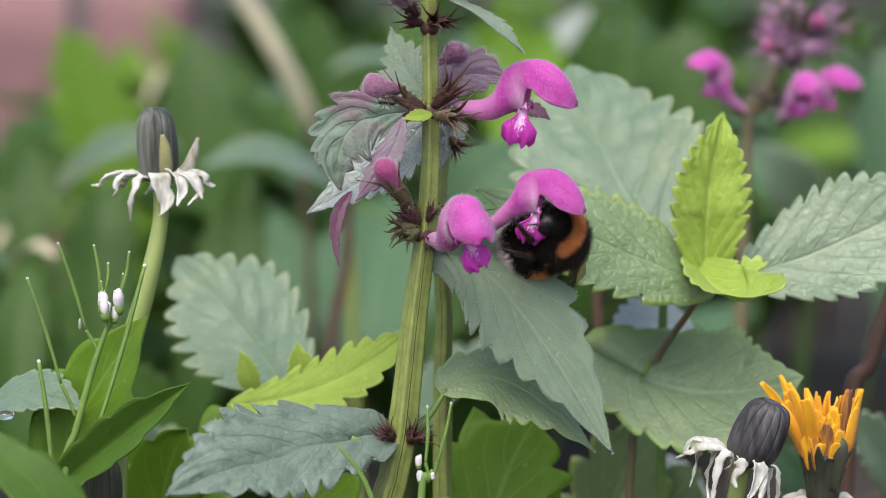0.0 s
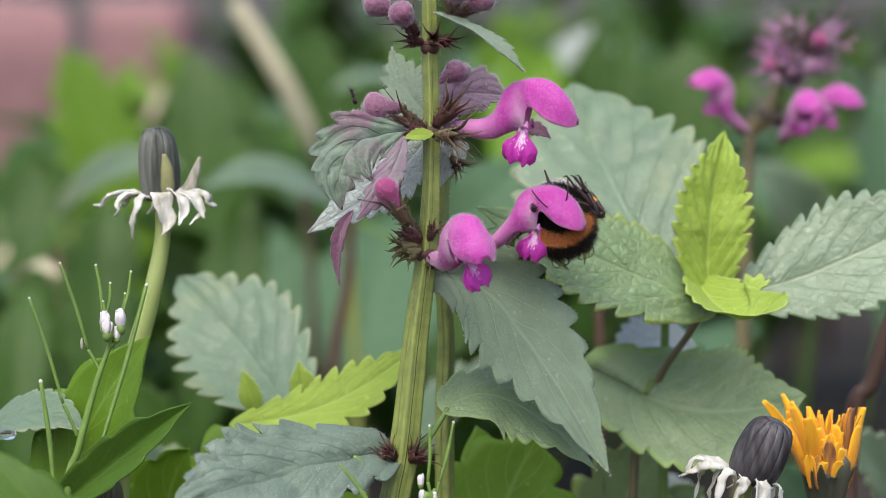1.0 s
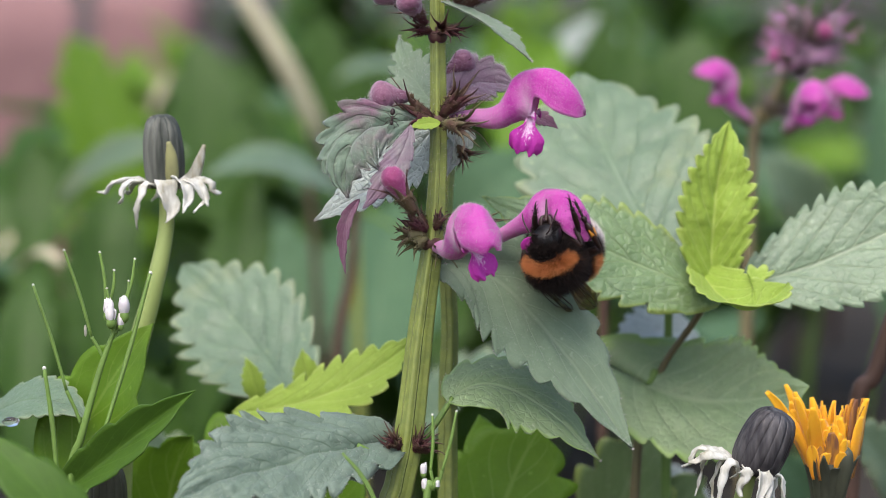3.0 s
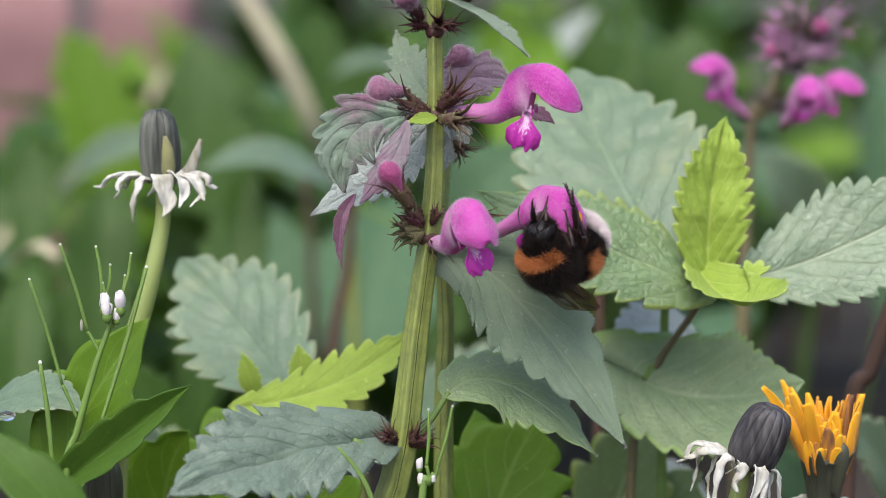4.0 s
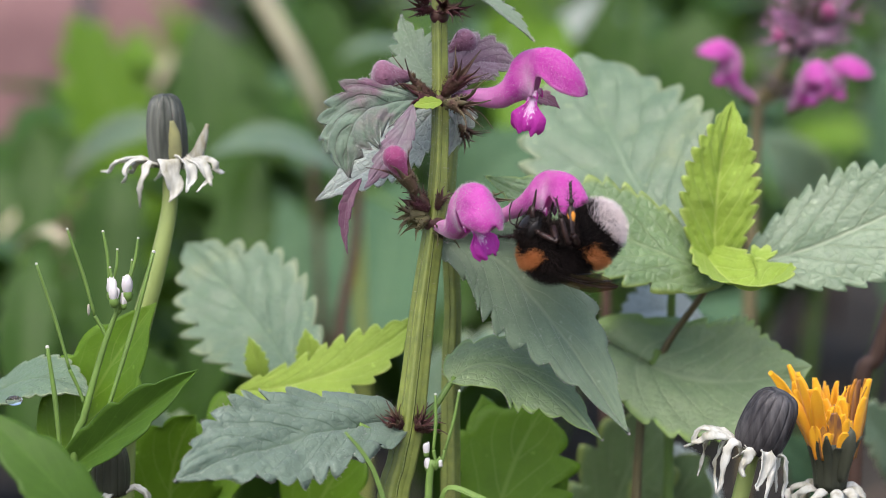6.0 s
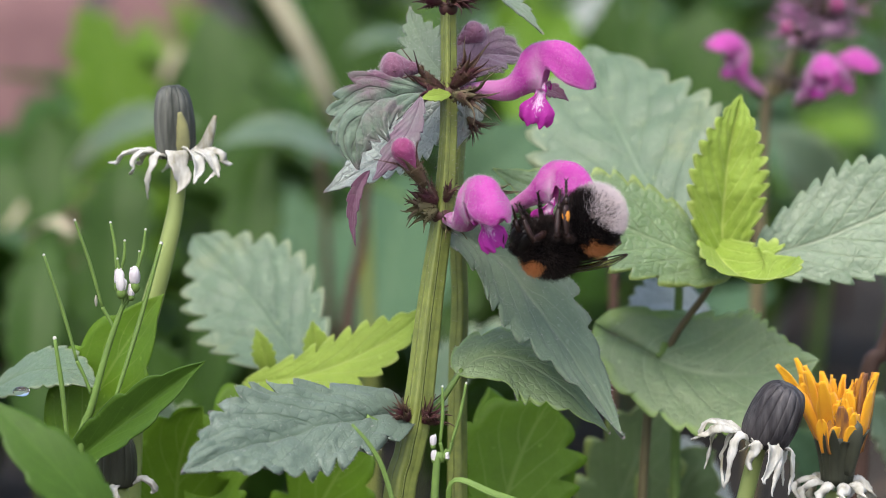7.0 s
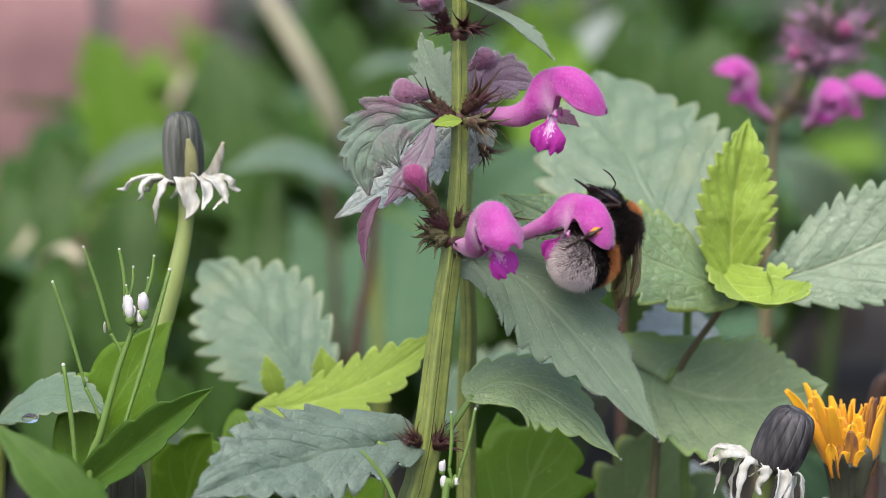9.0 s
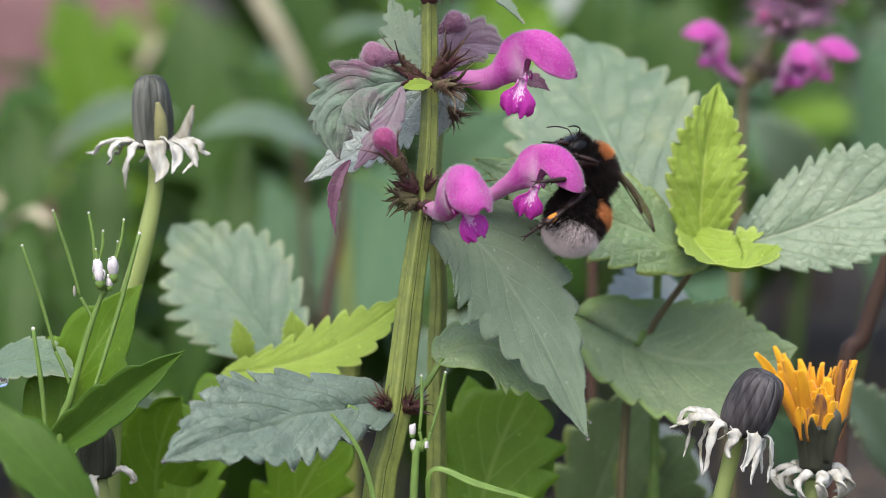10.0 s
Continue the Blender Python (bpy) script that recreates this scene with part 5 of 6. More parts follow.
def add_flower(parent, foot, direction, up, size, seed, cup=CALYX_GREEN, hang=(-0.2, -0.25, -1), lip_face=(-0.1, -1, 0.1), lip_size=1.0, hinge=None, sag=0.0, broad=1.0):
    """One hooded, two-lipped flower that springs from its calyx at foot."""
    rnd = random.Random(seed)
    m = aim(direction, up)
    foot = Vector(foot)
    w = lambda x, y, z: foot + m @ (Vector((x, y, z)) * size)
    cal = part("calyx", calyx(bmesh.new(), w(-5.5, 0, -0.9), w(1, 0, 0.1) - w(0, 0, 0), 0.72 * size, seed), cup, parent, "spiny green and red calyx", thick=0.15, pivot=hinge)
    n, cols = 54, 29
    line = [curve_through([(q[0], q[1], 0) for q in COROLLA_SIDE], n), curve_through([(q[2], q[3], 0) for q in COROLLA_SIDE], n)]
    half, shut = values_through([q[4] for q in COROLLA_SIDE], n), values_through([q[5] for q in COROLLA_SIDE], n)
    bm = bmesh.new()
    loops = []
    for i in range(n):
        r, e = line[0][i], line[1][i]
        loop = []
        for s in np.linspace(-1, 1, cols):
            a, b = s * math.pi / 2, s * math.pi
            f = max(0.0, math.cos(a)) ** 1.1
            g = 0.5 + 0.5 * math.cos(b)
            f = f + (g - f) * shut[i]
            y = broad * half[i] * (math.sin(a) * (1 - 0.12 * (1 - abs(s)) ** 2) * (1 - shut[i]) + math.sin(b) * shut[i])
            p = Vector((e.x + (r.x - e.x) * f, y, e.y + (r.y - e.y) * f))
            p.z -= sag * (max(0.0, 5.5 - p.x) / 6.0) ** 1.5
            dent = 0.3 * noise.noise(p * 0.4 + Vector((seed * 3.1, 0, 0))) + 0.08 * noise.noise(p * 1.6)
            loop.append(w(p.x + dent * 0.6, p.y + dent * s * 1.6, p.z + dent * 0.5))
        loops.append(loop)
    rings(bm, loops, close=False, uv=True)
    tb = part("corolla", bm, COROLLA, cal, "magenta hood on a paler curved tube", thick=0.22)
    fuzz = bmesh.new()
    spots = []
    for _ in range(7500):
        i, j = rnd.randrange(8, n - 1), rnd.randrange(1, cols - 1)
        p = loops[i][j].lerp(loops[i + 1][j], rnd.random()).lerp(loops[i][j + 1], rnd.random() * 0.9)
        nrm = (loops[i + 1][j] - loops[i - 1][j]).cross(loops[i][j + 1] - loops[i][j - 1]).normalized()
        if nrm.dot(p - (w(12, 0, 3) if i > 25 else w(5, 0, 1.5))) < 0:
            nrm = -nrm
        spots.append((p, nrm))
    hairs(fuzz, spots, 0.5, 0.018, rnd)
    part("hood_fuzz", fuzz, FUZZ, tb, "short pale hairs", smooth=False)
    # lower lip: a short pale neck, then a round lobe, notched at its end, with frilled and rolled sides
    x = Vector(hang).normalized()
    fc = Vector(lip_face)
    fc = (fc - x * fc.dot(x)).normalized()
    sd = x.cross(fc)
    root = w(10.1, 0, 1.2)
    k = size * lip_size
    bm = bmesh.new()
    rows = []
    mm, nn = 34, 27
    wide = values_through((0.95, 0.8, 0.8, 1.0, 1.7, 2.5, 2.95, 3.1, 3.0, 2.7, 2.2), mm)
    for i in range(mm):
        u = i / (mm - 1)
        lobe = max(0.0, (u - 0.32) / 0.68)
        row = []
        for s in np.linspace(-1, 1, nn):
            reach = 7.2 * u - lobe ** 3 * 1.0 * max(0.0, 1 - abs(s) * 2.6) + 0.3 * lobe * math.sin(s * 12 + seed) - 0.9 * lobe * s * s
            lift = 0.9 * math.sin(u * 2.6) - 1.1 * lobe * s * s - 0.8 * lobe ** 2 + 0.2 * lobe * math.sin(s * 9 + seed * 2) + 0.6 * s * s * (1 - lobe)
            y = s * wide[i] * (1 + 0.05 * lobe * math.sin(u * 22 + seed))
            row.append(root + (x * reach + fc * lift + sd * y) * k)
        rows.append(row)
    rings(bm, rows, close=False, uv=True)
    lip = part("lower_lip", bm, LIP, tb, "magenta lower lip marked with white", thick=0.2)
    for s in (-1, 1):
        part("side_lobe", strip(bmesh.new(), [w(10.4, s * 1.5, 1.6), w(10.9, s * 1.6, 0.9), w(11.1, s * 1.5, 0.3)], [1.3 * size, 0.8 * size, 0.12 * size], w(0, s, 0) - w(0, 0, 0), cup=0.1, n=8), LIP, lip, thick=0.15)
        part("stamen", tube(bmesh.new(), [w(7.5, s * 0.5, 3.0), w(9.8, s * 0.6, 6.0), w(13, s * 0.6, 5.8), w(15.0, s * 0.5, 4.4)], [0.18 * size] * 3 + [0.3 * size], sides=6), TUBE, tb)
    return cal


def fuzzy_bud(parent, foot, direction, length, radius, material, seed, cup_size=0.8):
    """A closed bud in its spiny calyx."""
    rnd = random.Random(seed)
    d = Vector(direction).normalized()
    foot = Vector(foot)
    cal = part("calyx", calyx(bmesh.new(), foot - d * 4.4 * cup_size, d, cup_size, seed, spread=0.5), CALYX, parent, "dark red spiny calyx", thick=0.15)
    m = aim(d)
    bm = bmesh.new()
    prof = ((-1.5, 0.35), (0.0, 0.5), (0.2 * length, 0.72), (0.45 * length, 0.96), (0.68 * length, 1.0), (0.86 * length, 0.78), (0.96 * length, 0.42), (length, 0.1))
    line = curve_through([(x, y, 0) for x, y in prof], 18)
    rings(bm, [[foot + m @ Vector((q.x, q.y * radius * math.cos(a), q.y * radius * math.sin(a))) for a in np.linspace(0, 6.283, 15)[:-1]] for q in line])
    spots = []
    for v in bm.verts:
        for _ in range(4):
            out = (v.co - foot - d * length * 0.6).normalized()
            spots.append((v.co + Vector((rnd.uniform(-0.4, 0.4), rnd.uniform(-0.4, 0.4), rnd.uniform(-0.4, 0.4))) - out * 0.1, out))
    part("bud", bm, material, cal, "velvety closed bud")
    part("bud_fuzz", hairs(bmesh.new(), spots, 0.35, 0.02, rnd), FUZZ, cal, "short pale hairs", smooth=False)
    return cal


LAMIUM_FOOT = (-14.4, -14.8, 95.0)


VISITED = []


def build_dead_nettle():
    ob = thing("spotted_dead_nettle", LAMIUM_FOOT, "flowering dead-nettle with magenta hooded flowers on a square green stem", "wild flower")
    path = [LAMIUM_FOOT, (-10.8, -7.2, 148.6), (-8.7, -5.6, 160.5), (-7.2, -4.4, 168.4), (-5.0, -1.7, 188.2), (-3.1, 0.4, 202.6), (-2.3, 2.0, 214.0), (-2.2, 3.5, 224.9), (-2.4, 5.3, 237.8), (-2.6, 7.0, 249.7)]
    stem = part("stem", tube(bmesh.new(), path, [2.6, 2.5, 2.3, 2.3, 1.95, 1.62, 1.38, 1.3, 1.2, 1.1], sides=32, n=70, square=0.16, turn=0.5, uv=True), RIBBED, ob, "square ribbed yellow-green stem")
    # the darker joints of the stem
    for c, r in (((-3.2, 0.3, 202.3), 2.15), ((-2.2, 3.4, 223.9), 1.9), ((-2.4, 5.4, 238.6), 1.7)):
        part("joint", ball(bmesh.new(), c, (r, r, 1.5), 16, 8), CALYX, stem, "dark red joint of the stem")
    rnd = random.Random(9)
    fuzz, spots = bmesh.new(), []
    line = curve_through(path[2:], 300)
    for p in line:
        for _ in range(5):
            a = rnd.uniform(0, 6.283)
            d = Vector((math.cos(a), math.sin(a), 0))
            spots.append((p + d * 1.5, d))
    part("stem_fuzz", hairs(fuzz, spots, 0.8, 0.018, rnd), FUZZ, stem, "sparse pale hairs", smooth=False)

    # top whorl
    for f, d, l, r, s in (((-6.1, 2.0, 243.1), (-0.5, -0.5, 0.7), 4.6, 2.3, 1), ((-9.4, 5.3, 245.2), (-1, -0.1, 0.5), 5.0, 2.4, 2), ((4.6, 6.4, 245.7), (0.8, -0.2, 0.6), 5.0, 2.4, 3), ((1.6, 3.5, 246.6), (0.3, -0.5, 0.9), 4.0, 2.0, 4)):
        fuzzy_bud(ob, f, d, l, r, BUD, s, 0.7)
    for k, d in enumerate(((-0.8, -0.4, 0.1), (0.7, -0.5, 0.1), (0.2, -0.9, 0.2), (-0.1, 0.8, 0.3))):
        part("calyx", calyx(bmesh.new(), Vector((-2.4, 5.6, 239.5)) + Vector(d) * 1.5, d, 0.55, 70 + k), CALYX, ob, thick=0.15)
    add_leaf(ob, GREY_LEAF, (-1.2, 3.2, 244.6), (6.5, -0.2, 242.0), (13.9, -5.2, 235.2), (0.35, -0.15, 0.9), 7.5, "narrow grey-green leaf", teeth=8, seed=71, fold=0.2, wide_at=0.5, fuzz=400)

    # upper whorl
    fuzzy_bud(ob, (-9.2, 1.9, 228.2), (-1, -0.15, 0.0), 5.2, 2.9, BUD, 5, 0.6)
    part("calyx", calyx(bmesh.new(), (-3.2, 2.4, 224.4), (-0.9, -0.3, 0.45), 0.95, 6, spread=0.7), CALYX, ob, "dark red spiny calyx", thick=0.15)
    part("calyx", calyx(bmesh.new(), (-3.2, 1.4, 224.1), (-0.85, -0.45, 0.1), 0.85, 7, spread=0.7), CALYX, ob, "dark red spiny calyx", thick=0.15)
    part("calyx", calyx(bmesh.new(), (-1.6, 2.5, 224.8), (0.62, -0.3, 0.75), 0.95, 8, spread=0.5), CALYX, ob, "dark red spiny calyx", thick=0.15)
    part("calyx", calyx(bmesh.new(), (-1.4, 0.3, 223.7), (0.8, -0.6, -0.05), 0.85, 9, spread=0.8), CALYX_GREEN, ob, "brownish green spiny calyx", thick=0.15)
    add_flower(ob, (4.4, 2.4, 224.3), (0.95, -0.3, 0.0), (0, -0.05, 1), 1.03, 1, hang=(-0.22, -0.2, -1), lip_face=(-0.1, -1, 0.15))
    add_leaf(ob, PURPLE_LEAF, (-6.0, -0.6, 224.2), (-20.8, -5.0, 225.6), (-18.2, -7.5, 211.3), (-0.4, -0.85, 0.35), 14.5, "grey-green leaf flushed with purple", stalk=(-2.8, 1.3, 223.6), teeth=9, depth=0.24, seed=72, wide_at=0.5, fold=-0.15, veins=5, puff=2.6, fuzz=900)
    add_leaf(ob, DOWNY_LEAF, (-7.1, -4.8, 223.4), (-8.7, -9.7, 217.2), (-15.2, -9.7, 209.7), (-0.25, -0.95, 0.2), 5.6, "purple streaked leaf half", teeth=6, depth=0.2, seed=73, wide_at=0.5, fold=-0.2, puff=1.8)
    add_leaf(ob, PURPLE_BRACT, (-15.9, -6.5, 210.9), (-19.9, -7.2, 206.6), (-18.2, -7.4, 197.9), (-0.2, -1, 0.1), 2.6, "withered purple leaf tip", teeth=5, seed=74, fold=0.5, puff=0.1)
    add_leaf(ob, PURPLE_BRACT, (-9.3, -4.1, 221.1), (-8.3, -5.6, 217.8), (-8.9, -4.3, 212.2), (0.1, -1, 0.1), 3.6, "purple leaf flap", teeth=5, seed=75, fold=0.3, puff=0.1)
    add_leaf(ob, PALE_LEAF, (-3.2, 7.1, 222.0), (-9.6, 9.9, 213.1), (-24.1, 4.9, 206.0), (-0.2, -0.75, 0.65), 13.5, "pale grey-green leaf underside", teeth=9, depth=0.14, seed=76, fold=0.1, fuzz=600)
    add_leaf(ob, PALE_LEAF, (-1.4, 8.1, 222.0), (2.6, 11.3, 222.7), (-0.9, 9.9, 213.1), (0.3, -0.9, 0.3), 8.0, "pale grey-green leaf underside", teeth=8, seed=77)
    add_leaf(ob, GREY_LEAF, (-2.6, 8.8, 226.5), (-7.1, 14.2, 229.1), (-9.5, 21.5, 237.7), (-0.1, -1, 0.3), 10.5, "grey-green toothed leaf", teeth=7, depth=0.3, seed=78, wide_at=0.35, fuzz=500)
    add_leaf(ob, DOWNY_LEAF, (-1.8, 7.4, 223.9), (1.6, 14.7, 232.7), (11.8, 12.2, 229.3), (0.1, -0.75, 0.6), 11.0, "purple downy leaf", teeth=8, seed=79, wide_at=0.55, fuzz=3500, puff=1.0)
    fuzzy_bud(ob, (0.1, 13.6, 232.2), (0.6, 0.2, 0.4), 4.8, 2.3, BUD, 15, 0.6)
    add_leaf(ob, PURPLE_BRACT, (12.9, 7.4, 224.0), (16.3, 7.6, 225.0), (19.1, 6.2, 222.3), (0.1, -0.8, 0.5), 3.5, "dusky purple leaf tip", teeth=5, seed=80, puff=0.2)
    add_leaf(ob, YOUNG_LEAF, (-2.0, -0.7, 223.9), (-4.5, -2.7, 224.0), (-7.1, -3.8, 223.3), (-0.1, -0.9, 0.4), 2.6, "small yellow-green leaf stub", teeth=4, seed=81, puff=0.1)
    for k in range(3):
        part("withered_calyx", calyx(bmesh.new(), (0.8, 10.8, 219.2), Vector((0.5 + 0.1 * k, 0.2 - 0.2 * k, -0.75)), 0.5, 90 + k, spread=0.8), CALYX_GREEN, ob, "withered brownish calyx", thick=0.15)

    # middle whorl, where the bee feeds
    fuzzy_bud(ob, (-8.0, -11.4, 212.1), (-0.5, -0.2, 0.85), 6.0, 2.1, BUD_PINK, 16, 0.85)
    for k, (d, s) in enumerate((((-0.85, -0.3, 0.5), 0.85), ((-0.95, -0.35, 0.0), 1.0), ((-0.75, -0.6, -0.35), 0.8), ((-0.6, 0.3, 0.7), 0.75), ((-0.8, 0.4, 0.1), 0.8), ((0.35, -0.2, 0.8), 0.6), ((0.1, 0.7, 0.6), 0.7))):
        part("calyx", calyx(bmesh.new(), Vector((-3.2, -0.4, 204.0)) + Vector(d) * 1.2, d, s * 0.82, 20 + k, spread=0.6, tooth=0.6), CALYX_GREEN if k in (1, 2) else CALYX, ob, "brown-green spiny calyx", thick=0.15)
    add_flower(ob, (-0.8, -4.8, 202.0), (0.42, -0.9, 0.05), (-0.05, -0.05, 1), 0.98, 2, hang=(0.55, -0.4, -0.75), lip_face=(0.2, -0.85, 0.5), lip_size=0.92, broad=1.35)
    VISITED.append(add_flower(ob, (7.7, 3.0, 206.3), (0.94, -0.32, -0.04), (0.02, 0.0, 1), 0.94, 3, sag=4.5, broad=1.05, hang=(-0.3, -0.1, -1), lip_face=(-0.1, -1, 0.1), lip_size=0.95, hinge=(7.1, 0.5, 203.3)))
    part("corolla_tube", tube(bmesh.new(), [(-2.2, 1.3, 201.9), (2.6, 2.0, 202.6), (7.4, 2.4, 202.8)], [1.0, 1.1, 1.1], sides=12, n=12, uv=True), TUBE, ob, "pale pink tube")

    # lower whorl
    for k, (d, s) in enumerate((((-0.9, -0.2, 0.3), 0.8), ((-0.5, -0.6, 0.7), 0.8), ((0.9, -0.2, 0.35), 0.8), ((0.7, -0.5, 0.6), 0.8), ((0.3, 0.7, 0.5), 0.8), ((-0.4, 0.8, 0.4), 0.8), ((0.6, -0.4, 0.9), 0.6), ((-0.7, -0.1, 0.9), 0.6))):
        part("calyx", calyx(bmesh.new(), Vector((-7.6, -4.9, 165.4)) + Vector(d) * 1.6, d, s * 0.7, 40 + k, spread=0.5), CALYX, ob, "withered dark spiny calyx", thick=0.15)
    add_leaf(ob, RUGOSE_LEAF, (-16.1, -9.0, 167.8), (-29.4, -20.0, 168.5), (-45.4, -35.0, 164.2), (-0.1, -0.74, 0.68), 23, "drooping grey-green toothed leaf", stalk=(-7.8, -6.0, 164.6), teeth=10, depth=0.16, seed=82, wide_at=0.36, fold=0.05, puff=1.5, point=0.4, fuzz=1200, lobe=0.9, sharp=0.85)
    add_leaf(ob, SHADE_LEAF, (0.6, 2.4, 174.2), (9.9, 11.4, 180.8), (26.9, -1.1, 163.5), (0.1, -0.6, 0.8), 17.0, "drooping grey-green toothed leaf", stalk=(-6.2, -2.8, 166.0), teeth=9, depth=0.14, seed=83, wide_at=0.4, fold=-0.1, fuzz=600, point=0.5)
    return ob


DEAD_NETTLE = build_dead_nettle()
BEE_LEAF_BASE = (-0.2, 2.8, 198.5)
BEE_LEAF = add_leaf(DEAD_NETTLE, GREY_LEAF, BEE_LEAF_BASE, (9.8, 7.9, 199.0), (29.7, -7.0, 164.7), (0.35, -0.8, 0.5), 23.5, "large drooping grey-green leaf under the bee", pivot=BEE_LEAF_BASE, teeth=10, depth=0.13, seed=84, wide_at=0.42, fold=0.05, lobe=0.35, point=0.5, puff=0.6, fuzz=1500, sharp=0.95)


def build_second_stem():
    ob = thing("dead_nettle_plant", (-0.4, 5.5, 87.1), "second yellow-green dead-nettle stem behind the flowering one", "wild flower")
    part("stem", tube(bmesh.new(), [(0.6, 5.5, 87.1), (-0.1, 16.3, 163.9), (0.2, 18.1, 184.9), (-0.8, 18.7, 203.8), (0.2, 20.9, 219.3)], [1.9, 1.6, 1.4, 1.3, 1.2], sides=24, n=40, square=0.16, uv=True), RIBBED, ob, "square ribbed stem")
    rnd = random.Random(19)
    part("joint", ball(bmesh.new(), (-0.4, 18.4, 199.0), (1.7, 1.7, 1.2), 14, 8), CALYX_GREEN, ob, "brownish joint of the stem")
    spots = []
    for p in curve_through([(-0.1, 16.3, 163.9), (0.2, 18.1, 184.9), (-0.8, 18.7, 203.8), (0.2, 20.9, 219.3)], 200):
        for _ in range(3):
            a = rnd.uniform(0, 6.283)
            d = Vector((math.cos(a), math.sin(a), 0))
            spots.append((p + d * 1.2, d))
    part("stem_fuzz", hairs(bmesh.new(), spots, 0.7, 0.018, rnd), FUZZ, ob, "sparse pale hairs", smooth=False)


build_second_stem()


def build_far_flower():
    ob = thing("spotted_dead_nettle", (70.8, 143.2, 33.2), "out-of-focus dead-nettle with pink flowers and a withered tip", "wild flower")
    part("stem", tube(bmesh.new(), [(69.4, 143.2, 33.2), (73.5, 166.1, 196.2), (77.0, 168.1, 210.5), (82.5, 169.9, 223.4), (87.3, 171.1, 231.5)], [2.4, 1.4, 1.3, 1.2, 0.9], sides=16, square=0.12), BROWN_STALK, ob)
    add_flower(ob, (69.9, 160.6, 212.4), (-0.75, -0.3, 0.55), (0.2, 0, 1), 0.85, 11, lip_size=0.6, broad=1.5)
    add_flower(ob, (81.3, 152.6, 210.4), (0.35, -0.85, 0.35), (0, 0, 1), 0.84, 12, lip_size=0.6, broad=1.5)
    add_flower(ob, (86.0, 164.3, 210.8), (0.85, -0.3, 0.3), (0, 0, 1), 0.84, 13, lip_size=0.6, broad=1.5)
    rnd = random.Random(3)
    for k in range(44):
        a, f = rnd.uniform(0, 6.283), rnd.random()
        d = Vector((math.cos(a), math.sin(a), rnd.uniform(0.1, 0.8)))
        c = Vector((80.7, 168.2, 211.1)).lerp(Vector((87.9, 171.1, 231.5)), 0.5 + 0.5 * f if k > 9 else 0.03)
        part("calyx", calyx(bmesh.new(), c, d, 1.15 if k > 9 else 0.8, 100 + k), rnd.choice((DOWNY_LEAF, DOWNY_LEAF, TUBE, CALYX_GREEN)), ob, thick=0.15)
    fuzzy_bud(ob, (78.6, 158.7, 226.1), (-0.6, -0.5, 0.2), 3.5, 1.8, BUD_PINK, 31, 0.7)
    fuzzy_bud(ob, (88.3, 159.3, 230.8), (0.3, -0.6, 0.5), 4.5, 2.2, BUD_PINK, 32, 0.7)


build_far_flower()


# ---------------------------------------------------------------- the bumblebee (x to its head, z to its back)
WINGS, LEGS = [], []


